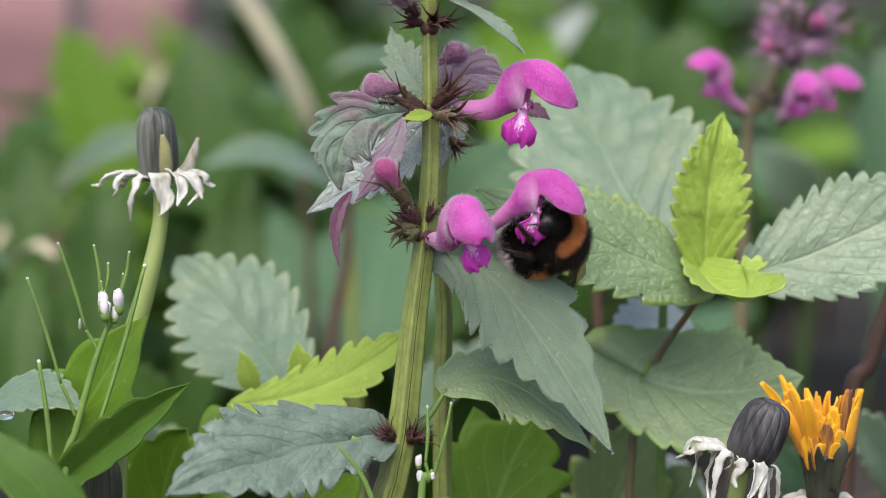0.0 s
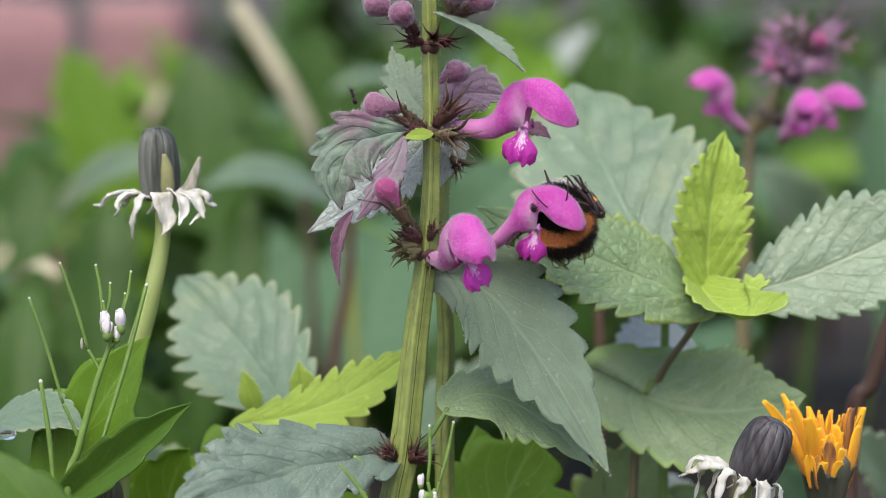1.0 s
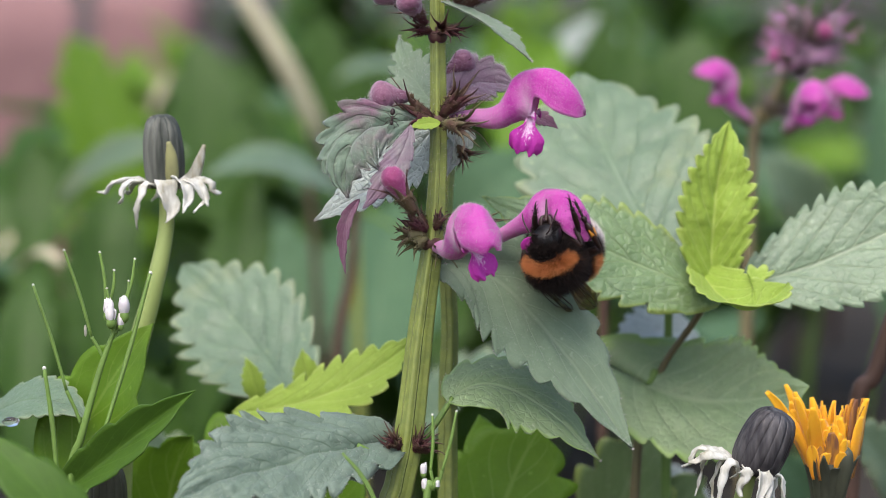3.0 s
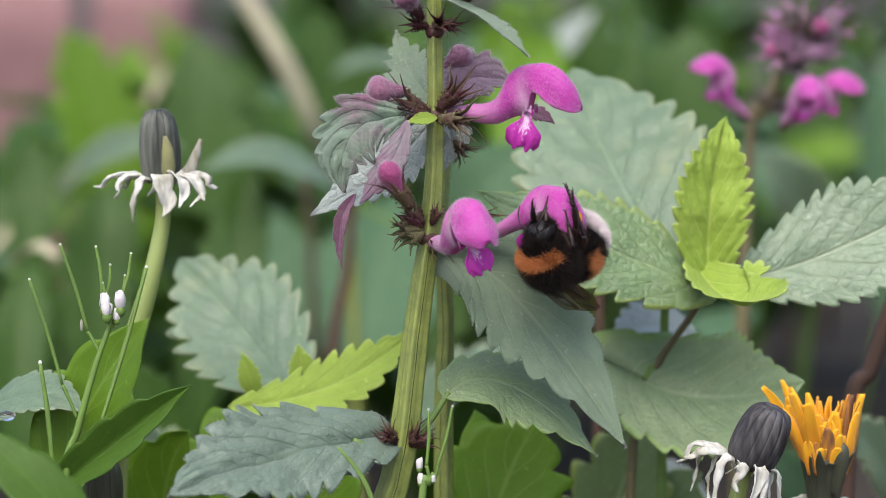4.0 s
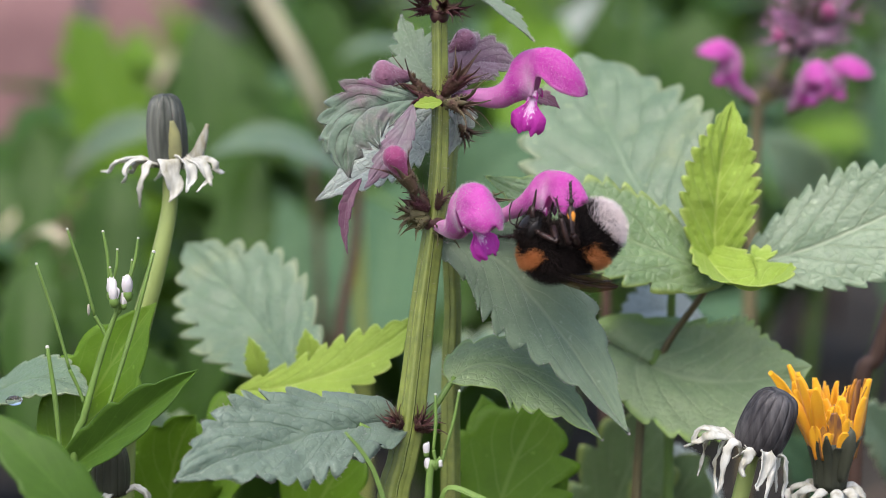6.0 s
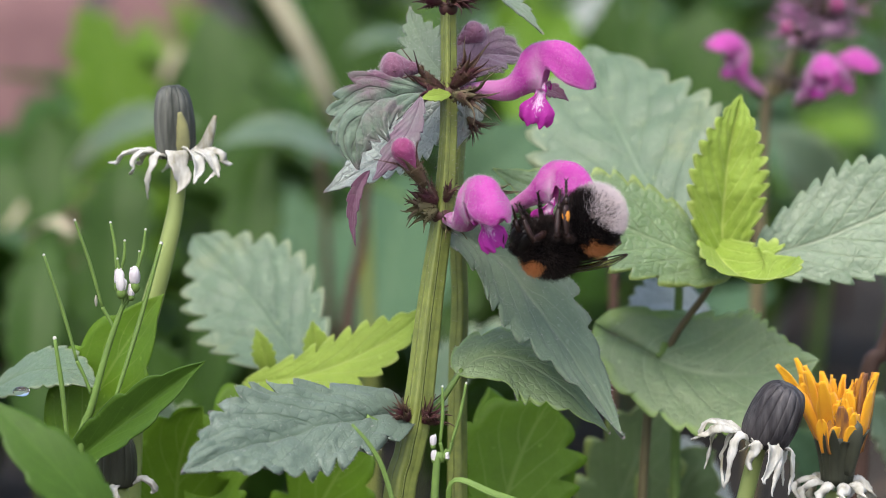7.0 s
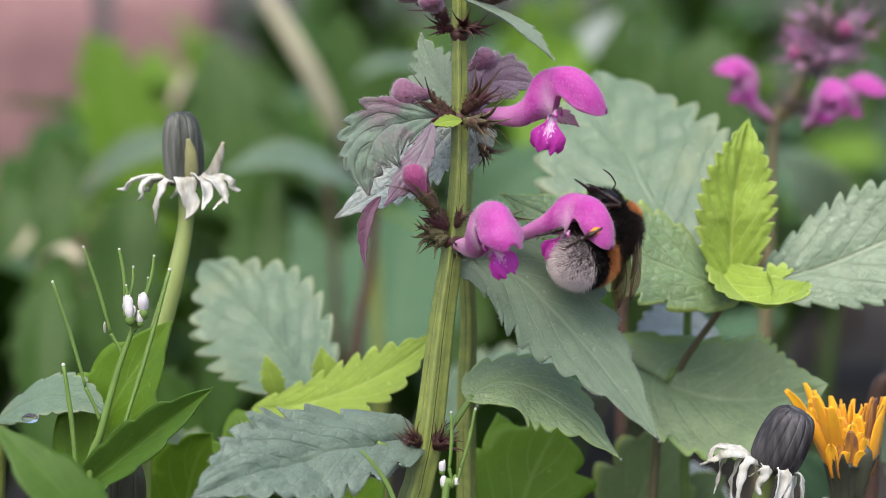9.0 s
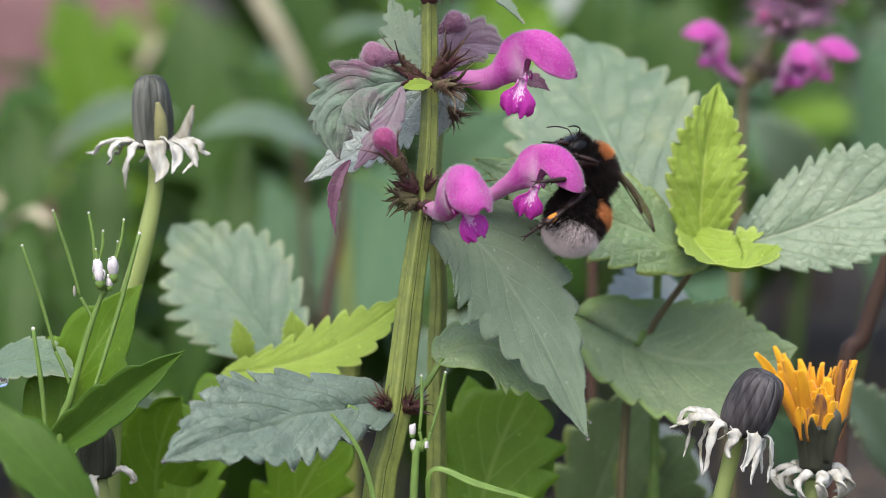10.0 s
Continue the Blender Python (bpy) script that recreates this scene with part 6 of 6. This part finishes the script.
def build_bee():
    rnd = random.Random(77)
    ob = thing("bumblebee", (0, 0, 0), "black furry bumblebee with orange bands and a white tail", "bumblebee")

    def coat(centre, size, count, zone, m=None):
        spots = []
        while len(spots) < count:
            v = Vector((rnd.gauss(0, 1), rnd.gauss(0, 1), rnd.gauss(0, 1))).normalized()
            if zone(v):
                p = Vector((v.x * size[0], v.y * size[1], v.z * size[2])) + Vector(centre)
                nrm = Vector((v.x / size[0], v.y / size[1], v.z / size[2])).normalized()
                spots.append((p, nrm))
        return spots

    tc, ts = (0, 0, 0), (4.7, 4.9, 4.5)
    thorax = part("thorax", ball(bmesh.new(), tc, ts, 24, 16), HIDE, ob)
    def collar_share(v):
        return max(0.0, min(1.0, (v.z - 0.12) * 3.5)) * max(0.0, min(1.0, (v.x - 0.3) * 6)) * max(0.0, min(1.0, (0.78 - v.x) * 7))
    collar = lambda v: rnd.random() < collar_share(v)
    part("thorax_fur", hairs(bmesh.new(), coat(tc, ts, 15000, lambda v: not collar(v)), 1.35, 0.024, rnd, 0.45, (-0.35, 0, 0)), FUR_BLACK, thorax, "dense black fur", smooth=False)
    part("collar_fur", hairs(bmesh.new(), coat(tc, (4.75, 4.95, 4.55), 5200, collar), 1.25, 0.024, rnd, 0.4, (-0.1, 0, 0)), FUR_ORANGE, thorax, "orange fur collar", smooth=False)

    # head with eyes, antennae, jaws and tongue
    head = part("head", ball(bmesh.new(), (5.1, 0, -1.1), (1.9, 2.5, 2.7), 20, 14), CHITIN, ob, "glossy black head")
    for s in (-1, 1):
        part("eye", ball(bmesh.new(), (5.4, s * 1.95, -1.3), (0.85, 0.5, 1.5), 14, 10), CHITIN, head, "glossy black eye")
        part("antenna", tube(bmesh.new(), [(6.7, s * 0.7, -0.2), (7.7, s * 1.6, 0.2), (8.3, s * 2.1, -0.3), (9.0, s * 2.7, -1.4), (9.4, s * 3.1, -2.8)], [0.13, 0.11, 0.13, 0.13, 0.1], sides=7), LEG, head)
        part("jaw", tube(bmesh.new(), [(6.3, s * 0.9, -2.6), (7.0, s * 0.7, -3.6), (7.1, s * 0.1, -4.2)], [0.45, 0.38, 0.15], sides=7), LEG, head)
    part("tongue", tube(bmesh.new(), [(6.6, 0, -3.2), (7.4, 0, -4.8), (8.4, 0, -6.6)], [0.35, 0.25, 0.12], sides=6), LEG, head)
    part("head_fur", hairs(bmesh.new(), coat((5.1, 0, -1.1), (1.9, 2.4, 2.7), 5200, lambda v: v.x < 0.8 and abs(v.y) < 0.85), 1.0, 0.022, rnd, 0.4), FUR_BLACK, head, "sparse black fur", smooth=False)

    # abdomen, on its own joint
    joint = (-3.4, 0, -0.4)
    ac, az = (-8.7, 0, -0.9), (6.0, 5.2, 4.9)
    abd = part("abdomen", ball(bmesh.new(), ac, az, 28, 18), HIDE, ob, "plump banded abdomen", pivot=joint)
    # bands: shares of the hairs along the length, ragged where they meet; the belly stays black
    def band_of(v):
        x, low = v.x + rnd.gauss(0, 0.045), v.z + rnd.gauss(0, 0.1)
        if 0.12 < x < 0.5 and low > 0.0:
            return "orange"
        return "white" if x < -0.36 and low > -0.62 else "black"
    for name, mat, count, length, label in (("black_fur", FUR_BLACK, 11000, 1.05, "black fur"), ("orange_band", FUR_ORANGE, 4600, 1.15, "orange fur band"), ("white_tail", FUR_WHITE, 7500, 1.3, "greyish white fur tail")):
        key = name.split("_")[0] if name != "black_fur" else "black"
        part(name, hairs(bmesh.new(), coat(ac, az, count, lambda v: band_of(v) == key), length, 0.026, rnd, 0.4, (-0.5, 0, 0)), mat, abd, label, pivot=joint, smooth=False)
    for i in range(5):
        x = 0.62 - 0.32 * i
        rr = math.sqrt(1 - x * x)
        bm = bmesh.new()
        rings(bm, [[(ac[0] + (x + dx) * az[0], ac[1] + rr * k * az[1] * math.cos(a), ac[2] + rr * k * az[2] * math.sin(a)) for a in np.linspace(0, 6.283, 33)[:-1]] for dx, k in ((0.05, 0.98), (0.0, 1.03), (-0.03, 0.97))], cap=False)
        part("segment_rim", bm, HIDE, abd, pivot=joint)

    # legs: an upper part on the hip and a shank on the knee, each keyed
    def leg(s, name, hip, rest, thigh, shank, r):
        hip, rest = Vector((hip[0], hip[1] * s, hip[2])), Vector((rest[0], rest[1] * s, rest[2]))
        hind = name == "hind_leg"
        bm = bmesh.new()
        tube(bm, [(-0.6, 0, 0), (thigh * 0.3, 0, 0.15), (thigh * 0.75, 0, 0.1), (thigh, 0, 0)], [r * 0.9, r * 1.15, r, r * 0.7], sides=10, n=14)
        ball(bm, (0, 0, 0), (r * 1.2, r * 1.1, r * 1.1), 10, 8)
        upper = part(name, bm, LEG, ob, "dark hairy leg", pivot=(0, 0, 0))
        spots = []
        for _ in range(420):
            a, x = rnd.uniform(0, 6.283), rnd.uniform(-0.3, thigh)
            d = Vector((0.15, math.cos(a), math.sin(a)))
            spots.append((Vector((x, 0, 0.1)) + d * r * 0.8, d))
        part("leg_fur", hairs(bmesh.new(), spots, 1.0, 0.022, rnd, 0.35, (0.4, 0, 0)), FUR_BLACK, upper, smooth=False)
        # shank: a tibia, flat and glossy on the hind leg, and a foot of five small joints with claws
        tib = shank * 0.55
        bm = bmesh.new()
        tube(bm, [(0, 0, 0), (tib * 0.4, 0, 0.1), (tib * 0.85, 0, 0.05), (tib, 0, 0)], [r * 0.6, r * (1.05 if hind else 0.8), r * (1.25 if hind else 0.7), r * 0.5], sides=10, n=14, flat=0.55 if hind else 0.9)
        x, step = tib, (shank - tib) / 5.6
        for k in range(5):
            w = (1.6 if k == 0 else 0.9) * step
            q = r * (0.6 if k == 0 else 0.36) * (1.15 if hind else 1.0)
            tube(bm, [(x, 0, 0), (x + w * 0.6, 0, 0), (x + w, 0, -0.05)], [q * 0.6, q, q * 0.75], sides=7, n=5)
            x += w
        for k in (-1, 1):
            tube(bm, [(x, 0, 0), (x + 0.4, 0.3 * k, -0.1), (x + 0.6, 0.35 * k, -0.5)], [0.11, 0.09, 0.03], sides=5, n=5)
        lower = part("shank", bm, LEG, upper, "thin jointed shank and foot", pivot=(0, 0, 0))
        spots = []
        for _ in range(360):
            a, x = rnd.uniform(0, 6.283), rnd.uniform(0, shank * 0.8)
            d = Vector((0.3, math.cos(a) * (1.6 if hind else 1.0), math.sin(a))).normalized()
            spots.append((Vector((x, 0, 0)) + d * r * 0.55, d))
        moved = [lower, part("leg_fur", hairs(bmesh.new(), spots, 1.1 if hind else 0.6, 0.02, rnd, 0.3, (0.3, 0, 0)), FUR_BLACK, upper, pivot=(0, 0, 0), smooth=False)]
        if hind:
            bm = ball(bmesh.new(), (tib * 0.62, 0, r * 0.45), (1.15, 0.62, 0.5), 14, 10)
            for v in bm.verts:
                v.co += v.normal * noise.noise(v.co * 2.3) * 0.3
            moved.append(part("pollen", bm, POLLEN, upper, "orange pollen load", pivot=(0, 0, 0)))
        LEGS.append((name, s, hip, rest, thigh, shank, upper, moved))
    for s in (-1, 1):
        leg(s, "front_leg", (2.6, 2.0, -3.2), (6.2, 3.2, -5.4), 3.9, 6.2, 0.6)
        leg(s, "middle_leg", (0.2, 2.8, -3.6), (3.0, 5.2, -7.0), 4.6, 7.4, 0.66)
        leg(s, "hind_leg", (-2.0, 2.8, -3.4), (-3.6, 5.8, -6.6), 5.0, 9.0, 0.74)

    # wings, folded back
    for s in (-1, 1):
        for nm, tipx, w, off, lift in (("fore_wing", -13.2, 3.9, 0.0, 0.0), ("hind_wing", -9.6, 2.6, 0.6, -0.5)):
            bm = bmesh.new()
            a, b = Vector((0.4, 3.0 * s, 3.1 + lift)), Vector((tipx, (2.2 + off) * s, 3.4 + lift))
            strip(bm, [a, a.lerp(b, 0.3) + Vector((0, 0, 0.5)), a.lerp(b, 0.7) + Vector((0, 0, 0.6)), b], [0.7, w * 0.75, w, w * 0.25], (0, 1.1 * s, 1), cup=0.05, cols=9, n=22)
            wing = part(nm, bm, WING, ob, "smoky translucent wing", thick=0.04, pivot=a)
            WINGS.append((wing, s))
            vb = bmesh.new()
            for k, e in enumerate((-0.45, -0.2, 0.08, 0.33)):
                side = Vector((0, s, 0))
                tube(vb, [a, a.lerp(b, 0.35) + side * e * w * 0.7 + Vector((0, 0, 0.55)), a.lerp(b, 0.75) + side * e * w * 0.85 + Vector((0, 0, 0.65)), b + side * e * w * 0.15], [0.12 if k == 0 else 0.07] * 4, sides=5, n=14)
            part("wing_vein", vb, LEG, wing)
    return ob, abd


BEE, ABDOMEN = build_bee()
BEE_SIZE = 1.07
BEE.scale = (BEE_SIZE, BEE_SIZE, BEE_SIZE)


# ---------------------------------------------------------------- two ants on the whorl
def build_ant():
    ob = thing("ant", (0, 0, 0), "tiny dark brown ant crawling on the flower stem", "ant", "ants on the stem")
    part("head", ball(bmesh.new(), (1.5, 0, 0.7), (0.5, 0.42, 0.38), 10, 8), LEG, ob)
    part("thorax", ball(bmesh.new(), (0.5, 0, 0.7), (0.65, 0.3, 0.32), 10, 8), LEG, ob)
    part("abdomen", ball(bmesh.new(), (-0.9, 0, 0.75), (0.8, 0.52, 0.5), 10, 8), LEG, ob)
    for s in (-1, 1):
        part("antenna", tube(bmesh.new(), [(1.8, 0.2 * s, 0.9), (2.2, 0.6 * s, 1.2), (2.9, 0.7 * s, 1.0)], [0.06, 0.06, 0.05], sides=5), LEG, ob)
        for x, reach in ((0.9, 1.0), (0.5, 0.1), (0.2, -1.1)):
            part("leg", tube(bmesh.new(), [(x, 0.2 * s, 0.6), (x + reach * 0.5, 0.9 * s, 1.1), (x + reach, 1.5 * s, 0.0)], [0.09, 0.08, 0.05], sides=5), LEG, ob)
    return ob


ANTS = [build_ant()]
ANTS[0].scale = (0.85, 0.85, 0.85)
ANTS.append(copy_thing(ANTS[0], Matrix.Identity(4)))


# ---------------------------------------------------------------- what moves
def bee_pose(place, forward, back):
    m = aim(forward, back).to_4x4()
    m.translation = Vector(place) * K
    return m


def motions():
    # the bee: seconds, place of its thorax, way of its head, way of its back, curl of its abdomen, droop and spread of its wings
    flight = [
        (0.0, (21.0, 4.0, 201.3), (-0.3, -0.7, 0.6), (0.85, -0.25, 0.0), 96, 20, 0),
        (0.5, (20.9, 4.0, 205.9), (-0.3, -0.7, 0.6), (0.7, -0.5, -0.25), 94, 20, 0),
        (1.0, (21.2, 2.5, 206.7), (-0.2, -0.72, 0.62), (0.25, -0.6, -0.72), 75, 20, 0),
        (1.5, (20.5, 0.0, 203.9), (-0.2, -0.65, 0.68), (0.05, -0.68, -0.68), 75, 20, 0),
        (2.0, (18.2, -3.0, 202.0), (-0.25, -0.6, 0.72), (-0.1, -0.75, -0.62), 78, 20, 0),
        (2.5, (18.9, -4.0, 199.6), (-0.3, -0.58, 0.74), (-0.12, -0.78, -0.58), 82, 20, 0),
        (4.0, (18.4, -8.0, 199.6), (-0.45, -0.4, 0.78), (-0.5, -0.6, -0.6), 96, 22, 0),
        (4.5, (18.0, -9.0, 198.5), (-0.45, -0.38, 0.8), (-0.55, -0.57, -0.58), 100, 24, 0),
        (5.0, (17.6, -9.0, 198.8), (-0.48, -0.27, 0.82), (-0.68, -0.46, -0.55), 99, 26, 0),
        (5.5, (17.6, -9.0, 198.8), (-0.6, -0.16, 0.77), (-0.7, -0.3, -0.6), 93, 25, 0),
        (7.0, (15.8, -10.0, 198.3), (-0.9, -0.25, 0.15), (-0.15, 0.35, -0.93), 66, 22, 0),
        (7.5, (15.8, -10.0, 198.0), (-0.9, -0.25, 0.12), (-0.15, 0.35, -0.93), 62, 22, 0),
        (8.0, (13.3, -10.0, 200.4), (-0.93, -0.2, 0.05), (-0.1, 0.35, -0.93), 48, 16, 0),
        (8.5, (17.5, -8.0, 198.9), (-0.88, -0.3, 0.0), (0.05, 0.3, -0.95), 58, 30, 0),
        (8.6, (21.5, 3.0, 199.4), (-0.35, 0.8, -0.15), (0.45, -0.1, -0.85), 35, 10, 0),
        (8.7, (25.9, 5.0, 202.0), (0.1, 0.75, 0.55), (0.8, 0.2, -0.5), 48, 5, 0),
        (9.0, (25.9, 5.0, 203.8), (-0.05, 0.5, 0.86), (0.8, 0.5, 0.1), 62, 10, 0),
        (9.4, (26.7, 5.0, 203.8), (-0.05, 0.45, 0.88), (0.8, 0.55, 0.1), 60, 10, 4),
        (9.5, (25.7, 5.0, 204.2), (-0.1, 0.35, 0.9), (0.8, 0.55, 0.1), 52, 10, 10),
        (9.8, (26.1, 5.0, 207.7), (-0.35, 0.05, 0.92), (0.8, 0.5, 0.3), 50, 12, 14),
        (10.0, (26.8, 5.0, 207.6), (-0.33, -0.1, 0.92), (0.78, 0.55, 0.3), 56, 5, 32),
    ]
    walk(BEE, [(t, bee_pose(p, f, b)) for t, p, f, b, c, w, o in flight])
    walk(ABDOMEN, [(t, pose(-3.4 * K, 0, -0.4 * K, 0, -c, 0)) for t, p, f, b, c, w, o in flight])
    for wing, s in WINGS:
        root = ORIGIN[wing] * K
        walk(wing, [(t, pose(root.x, root.y, root.z, 0, -w, -o * s)) for t, p, f, b, c, w, o in flight])
    # the legs reach for what they hold
    for name, s, hip, rest, thigh, shank, upper, moved in LEGS:
        held = TOES[name, s]
        rows, knees = [], []
        for t, p, f, b, c, w, o in flight:
            toe = rest.copy()
            for when, spot in held:
                if abs(when - t) < 0.01:
                    m = bee_pose(p, f, b)
                    toe = m.inverted() @ (Vector(spot) * K) / (K * BEE_SIZE)
            reach = toe - hip
            d = max(abs(thigh - shank) + 0.4, min(reach.length, thigh + shank - 0.15))
            way = reach.normalized()
            pole = Vector((0.25, s * 1.0, 0.35))
            pole = (pole - way * pole.dot(way)).normalized()
            near = (thigh * thigh - shank * shank + d * d) / (2 * d)
            knee = hip + way * near + pole * math.sqrt(max(0.0, thigh * thigh - near * near))
            m1 = aim(knee - hip, pole).to_4x4()
            m1.translation = hip * K
            m2 = aim(hip + way * d - knee, pole).to_4x4()
            m2.translation = knee * K
            rows.append((t, m1))
            knees.append((t, m1.inverted() @ m2))
        walk(upper, rows)
        for piece in moved:
            walk(piece, knees)
    # the ants: seconds, place, way of the head, side away from the plant
    trails = (
        [(0.0, (-9.7, -3.4, 226.0), (-1, -0.1, 0.1), (0, -0.9, 0.4)), (0.5, (-9.3, -3.4, 225.9), (-1, 0, 0.3), (0, -0.9, 0.4)), (1.0, (-15.4, 0.2, 230.5), (-0.3, -0.2, 1), (-1, -0.4, 0)),
         (1.5, (-12.7, -4.4, 226.1), (1, -0.2, -0.1), (0, -0.9, 0.4)), (2.0, (-11.4, -4.4, 226.5), (1, 0, 0.3), (0, -0.9, 0.4)), (2.5, (-10.9, -4.6, 225.1), (-1, 0, -0.1), (0, -0.9, 0.4)),
         (4.0, (-7.2, -2.5, 225.3), (1, 0, -0.3), (0, -0.9, 0.4)), (5.5, (-5.4, -1.4, 225.7), (1, 0, -0.3), (0, -0.9, 0.4)), (7.0, (-6.4, 8.3, 222.9), (0.2, 0.3, -1), (-0.3, 0.9, 0)), (10.0, (-1.0, 7.7, 219.0), (0, 0.3, -1), (-0.3, 0.9, 0))],
        [(0.0, (-5.8, 16.6, 217.6), (1, 0, 0.1), (0, -0.9, 0.4)), (1.0, (-6.1, 15.7, 218.6), (1, 0, 0.1), (0, -0.9, 0.4)), (1.5, (-6.6, -0.0, 221.4), (1, 0, 0.1), (0, -1, 0.2)), (2.0, (-3.8, 0.7, 220.6), (0.6, 0, -0.8), (0, -1, 0)),
         (2.5, (-1.8, -0.4, 213.1), (0, 0, -1), (0, -1, 0)), (4.0, (-1.8, 2.6, 200.3), (0.2, 0.1, -1), (0.3, 1, 0)), (7.0, (-4.4, 1.0, 188.2), (0, 0.1, -1), (0, 1, 0)), (10.0, (-3.9, 0.1, 182.3), (0, 0.1, -1), (0, 1, 0))])
    for ant, trail in zip(ANTS, trails):
        walk(ant, [(t, bee_pose(p, f, b)) for t, p, f, b in trail])
    # the visited flower nods under the bee's weight
    root = (ORIGIN[VISITED[0]] - ORIGIN[DEAD_NETTLE]) * K
    walk(VISITED[0], [(t, pose(root.x, root.y, root.z, 0, nod, turn)) for t, nod, turn in NODS])
    # the flowering stem sways a little on its foot
    foot = Vector(LAMIUM_FOOT) * K
    walk(DEAD_NETTLE, [(t, pose(foot.x, foot.y, foot.z, 0, a, 0)) for t, a in SWAY])
    # the leaf under the bee dips and rolls
    at = (ORIGIN[BEE_LEAF] - ORIGIN[DEAD_NETTLE]) * K
    axis = Vector((0.6, -0.1, -0.75))
    rows = []
    for t, dip, roll in LEAF_ROWS:
        m = Matrix.Translation(at) @ Matrix.Rotation(radians(dip), 4, "Y") @ Matrix.Rotation(radians(roll), 4, axis)
        rows.append((t, m))
    walk(BEE_LEAF, rows)


# where each foot holds on: seconds and place; between these stretches the leg is folded under the body
TOES = {
    ("front_leg", 1): [(0, (9.8, -11.0, 208.9)), (0.5, (11.1, -15.0, 211.7)), (1, (13.3, -15.0, 213.0)), (1.5, (12.6, -15.0, 211.9)), (2, (12.4, -13.0, 211.7)), (2.5, (13.8, -14.0, 212.5)), (4, (14.0, -16.0, 213.1)), (4.5, (13.5, -16.0, 212.3)), (5, (13.7, -16.0, 212.2)), (5.5, (10.6, -16.0, 207.6))],
    ("front_leg", -1): [(7, (9.7, -17.0, 206.7)), (7.5, (8.6, -17.0, 210.3)), (8, (6.3, -17.0, 210.7)), (8.5, (6.7, -16.0, 210.3))],
    ("middle_leg", 1): [(0, (6.6, -13.0, 202.1)), (0.5, (6.2, -13.0, 201.6)), (1, (5.9, -13.0, 201.8)), (1.5, (4.9, -13.0, 201.9)), (2, (8.1, -12.0, 204.9)), (8.7, (10.3, -5.0, 202.3)), (9, (10.0, -5.0, 203.4)), (9.4, (14.7, -5.0, 201.6)), (9.5, (14.8, -6.0, 201.7)), (9.8, (15.3, -10.0, 207.0)), (10, (15.8, -10.0, 207.6))],
    ("middle_leg", -1): [(2, (19.6, -10.0, 213.3)), (2.5, (21.3, -11.0, 211.6)), (4, (21.6, -15.0, 212.7)), (4.5, (21.0, -15.0, 211.1)), (5, (17.8, -16.0, 209.8)), (5.5, (17.9, -16.0, 208.7)), (7, (17.1, -16.0, 209.2)), (7.5, (14.2, -16.0, 207.6)), (8, (12.6, -16.0, 209.1)), (8.5, (13.0, -15.0, 211.1))],
    ("hind_leg", 1): [(8.7, (17.1, -8.0, 201.7)), (9, (16.9, -8.0, 202.3)), (9.4, (19.5, -8.0, 200.9)), (9.5, (15.3, -7.0, 198.9)), (9.8, (11.6, -7.0, 196.1)), (10, (12.2, -7.0, 195.5))],
    ("hind_leg", -1): [(0, (24.0, 5.0, 211.0)), (0.5, (25.0, 9.0, 214.9)), (1, (23.2, 9.0, 215.4)), (1.5, (23.3, 6.0, 212.8)), (2, (20.8, -4.0, 211.8)), (2.5, (22.0, -6.0, 209.6)), (4, (20.8, -8.0, 213.2)), (4.5, (20.2, -8.0, 211.6)), (5, (21.6, -9.0, 211.8)), (5.5, (21.8, -9.0, 211.4)), (7, (18.1, -16.0, 210.9)), (7.5, (17.5, -17.0, 215.3)), (8, (16.7, -17.0, 214.8)), (8.5, (15.2, -15.0, 212.1))],
}
# seconds, nod downwards, turn sideways
NODS = [(0.0, 0, 0), (0.5, -2, 0), (1.0, -2, -2), (1.5, 4, -4), (2.0, 8, -6), (2.5, 9, -8), (4.0, 10, -14), (4.5, 11, -15), (5.5, 11, -16), (7.0, 8, -16), (7.5, 7, -16), (8.0, 8, -16), (8.5, 11, -13), (9.0, 15, -8), (9.5, 14, -5), (9.8, 6, -2), (10.0, 4, -2)]
SWAY = [(0.0, 0.0), (1.0, -0.06), (1.5, 0.07), (2.0, -0.02), (2.5, 0.08), (4.0, 0.15), (4.5, 0.1), (5.5, 0.0), (7.0, 0.06), (7.5, 0.18), (8.0, 0.07), (8.5, -0.16), (9.0, 0.3), (9.5, 0.26), (10.0, 0.28)]
# seconds, dip sideways (down: plus), roll about the leaf's own length
LEAF_ROWS = [(0.0, 0, 0), (0.5, 2.5, 0), (1.0, 1.2, 0), (1.5, -0.5, 0), (2.0, -4.5, 0), (2.5, -4.5, 0), (4.0, -3.5, 0), (4.5, -2.5, 0), (5.0, -3.0, 0), (5.5, -3.5, 0),
             (7.0, 3.0, -18), (7.5, 5.0, -28), (8.0, 4.0, -24), (8.5, -1.0, -6), (9.0, -6.0, -5), (9.5, -2.0, 0), (10.0, 5.0, 5)]
motions()
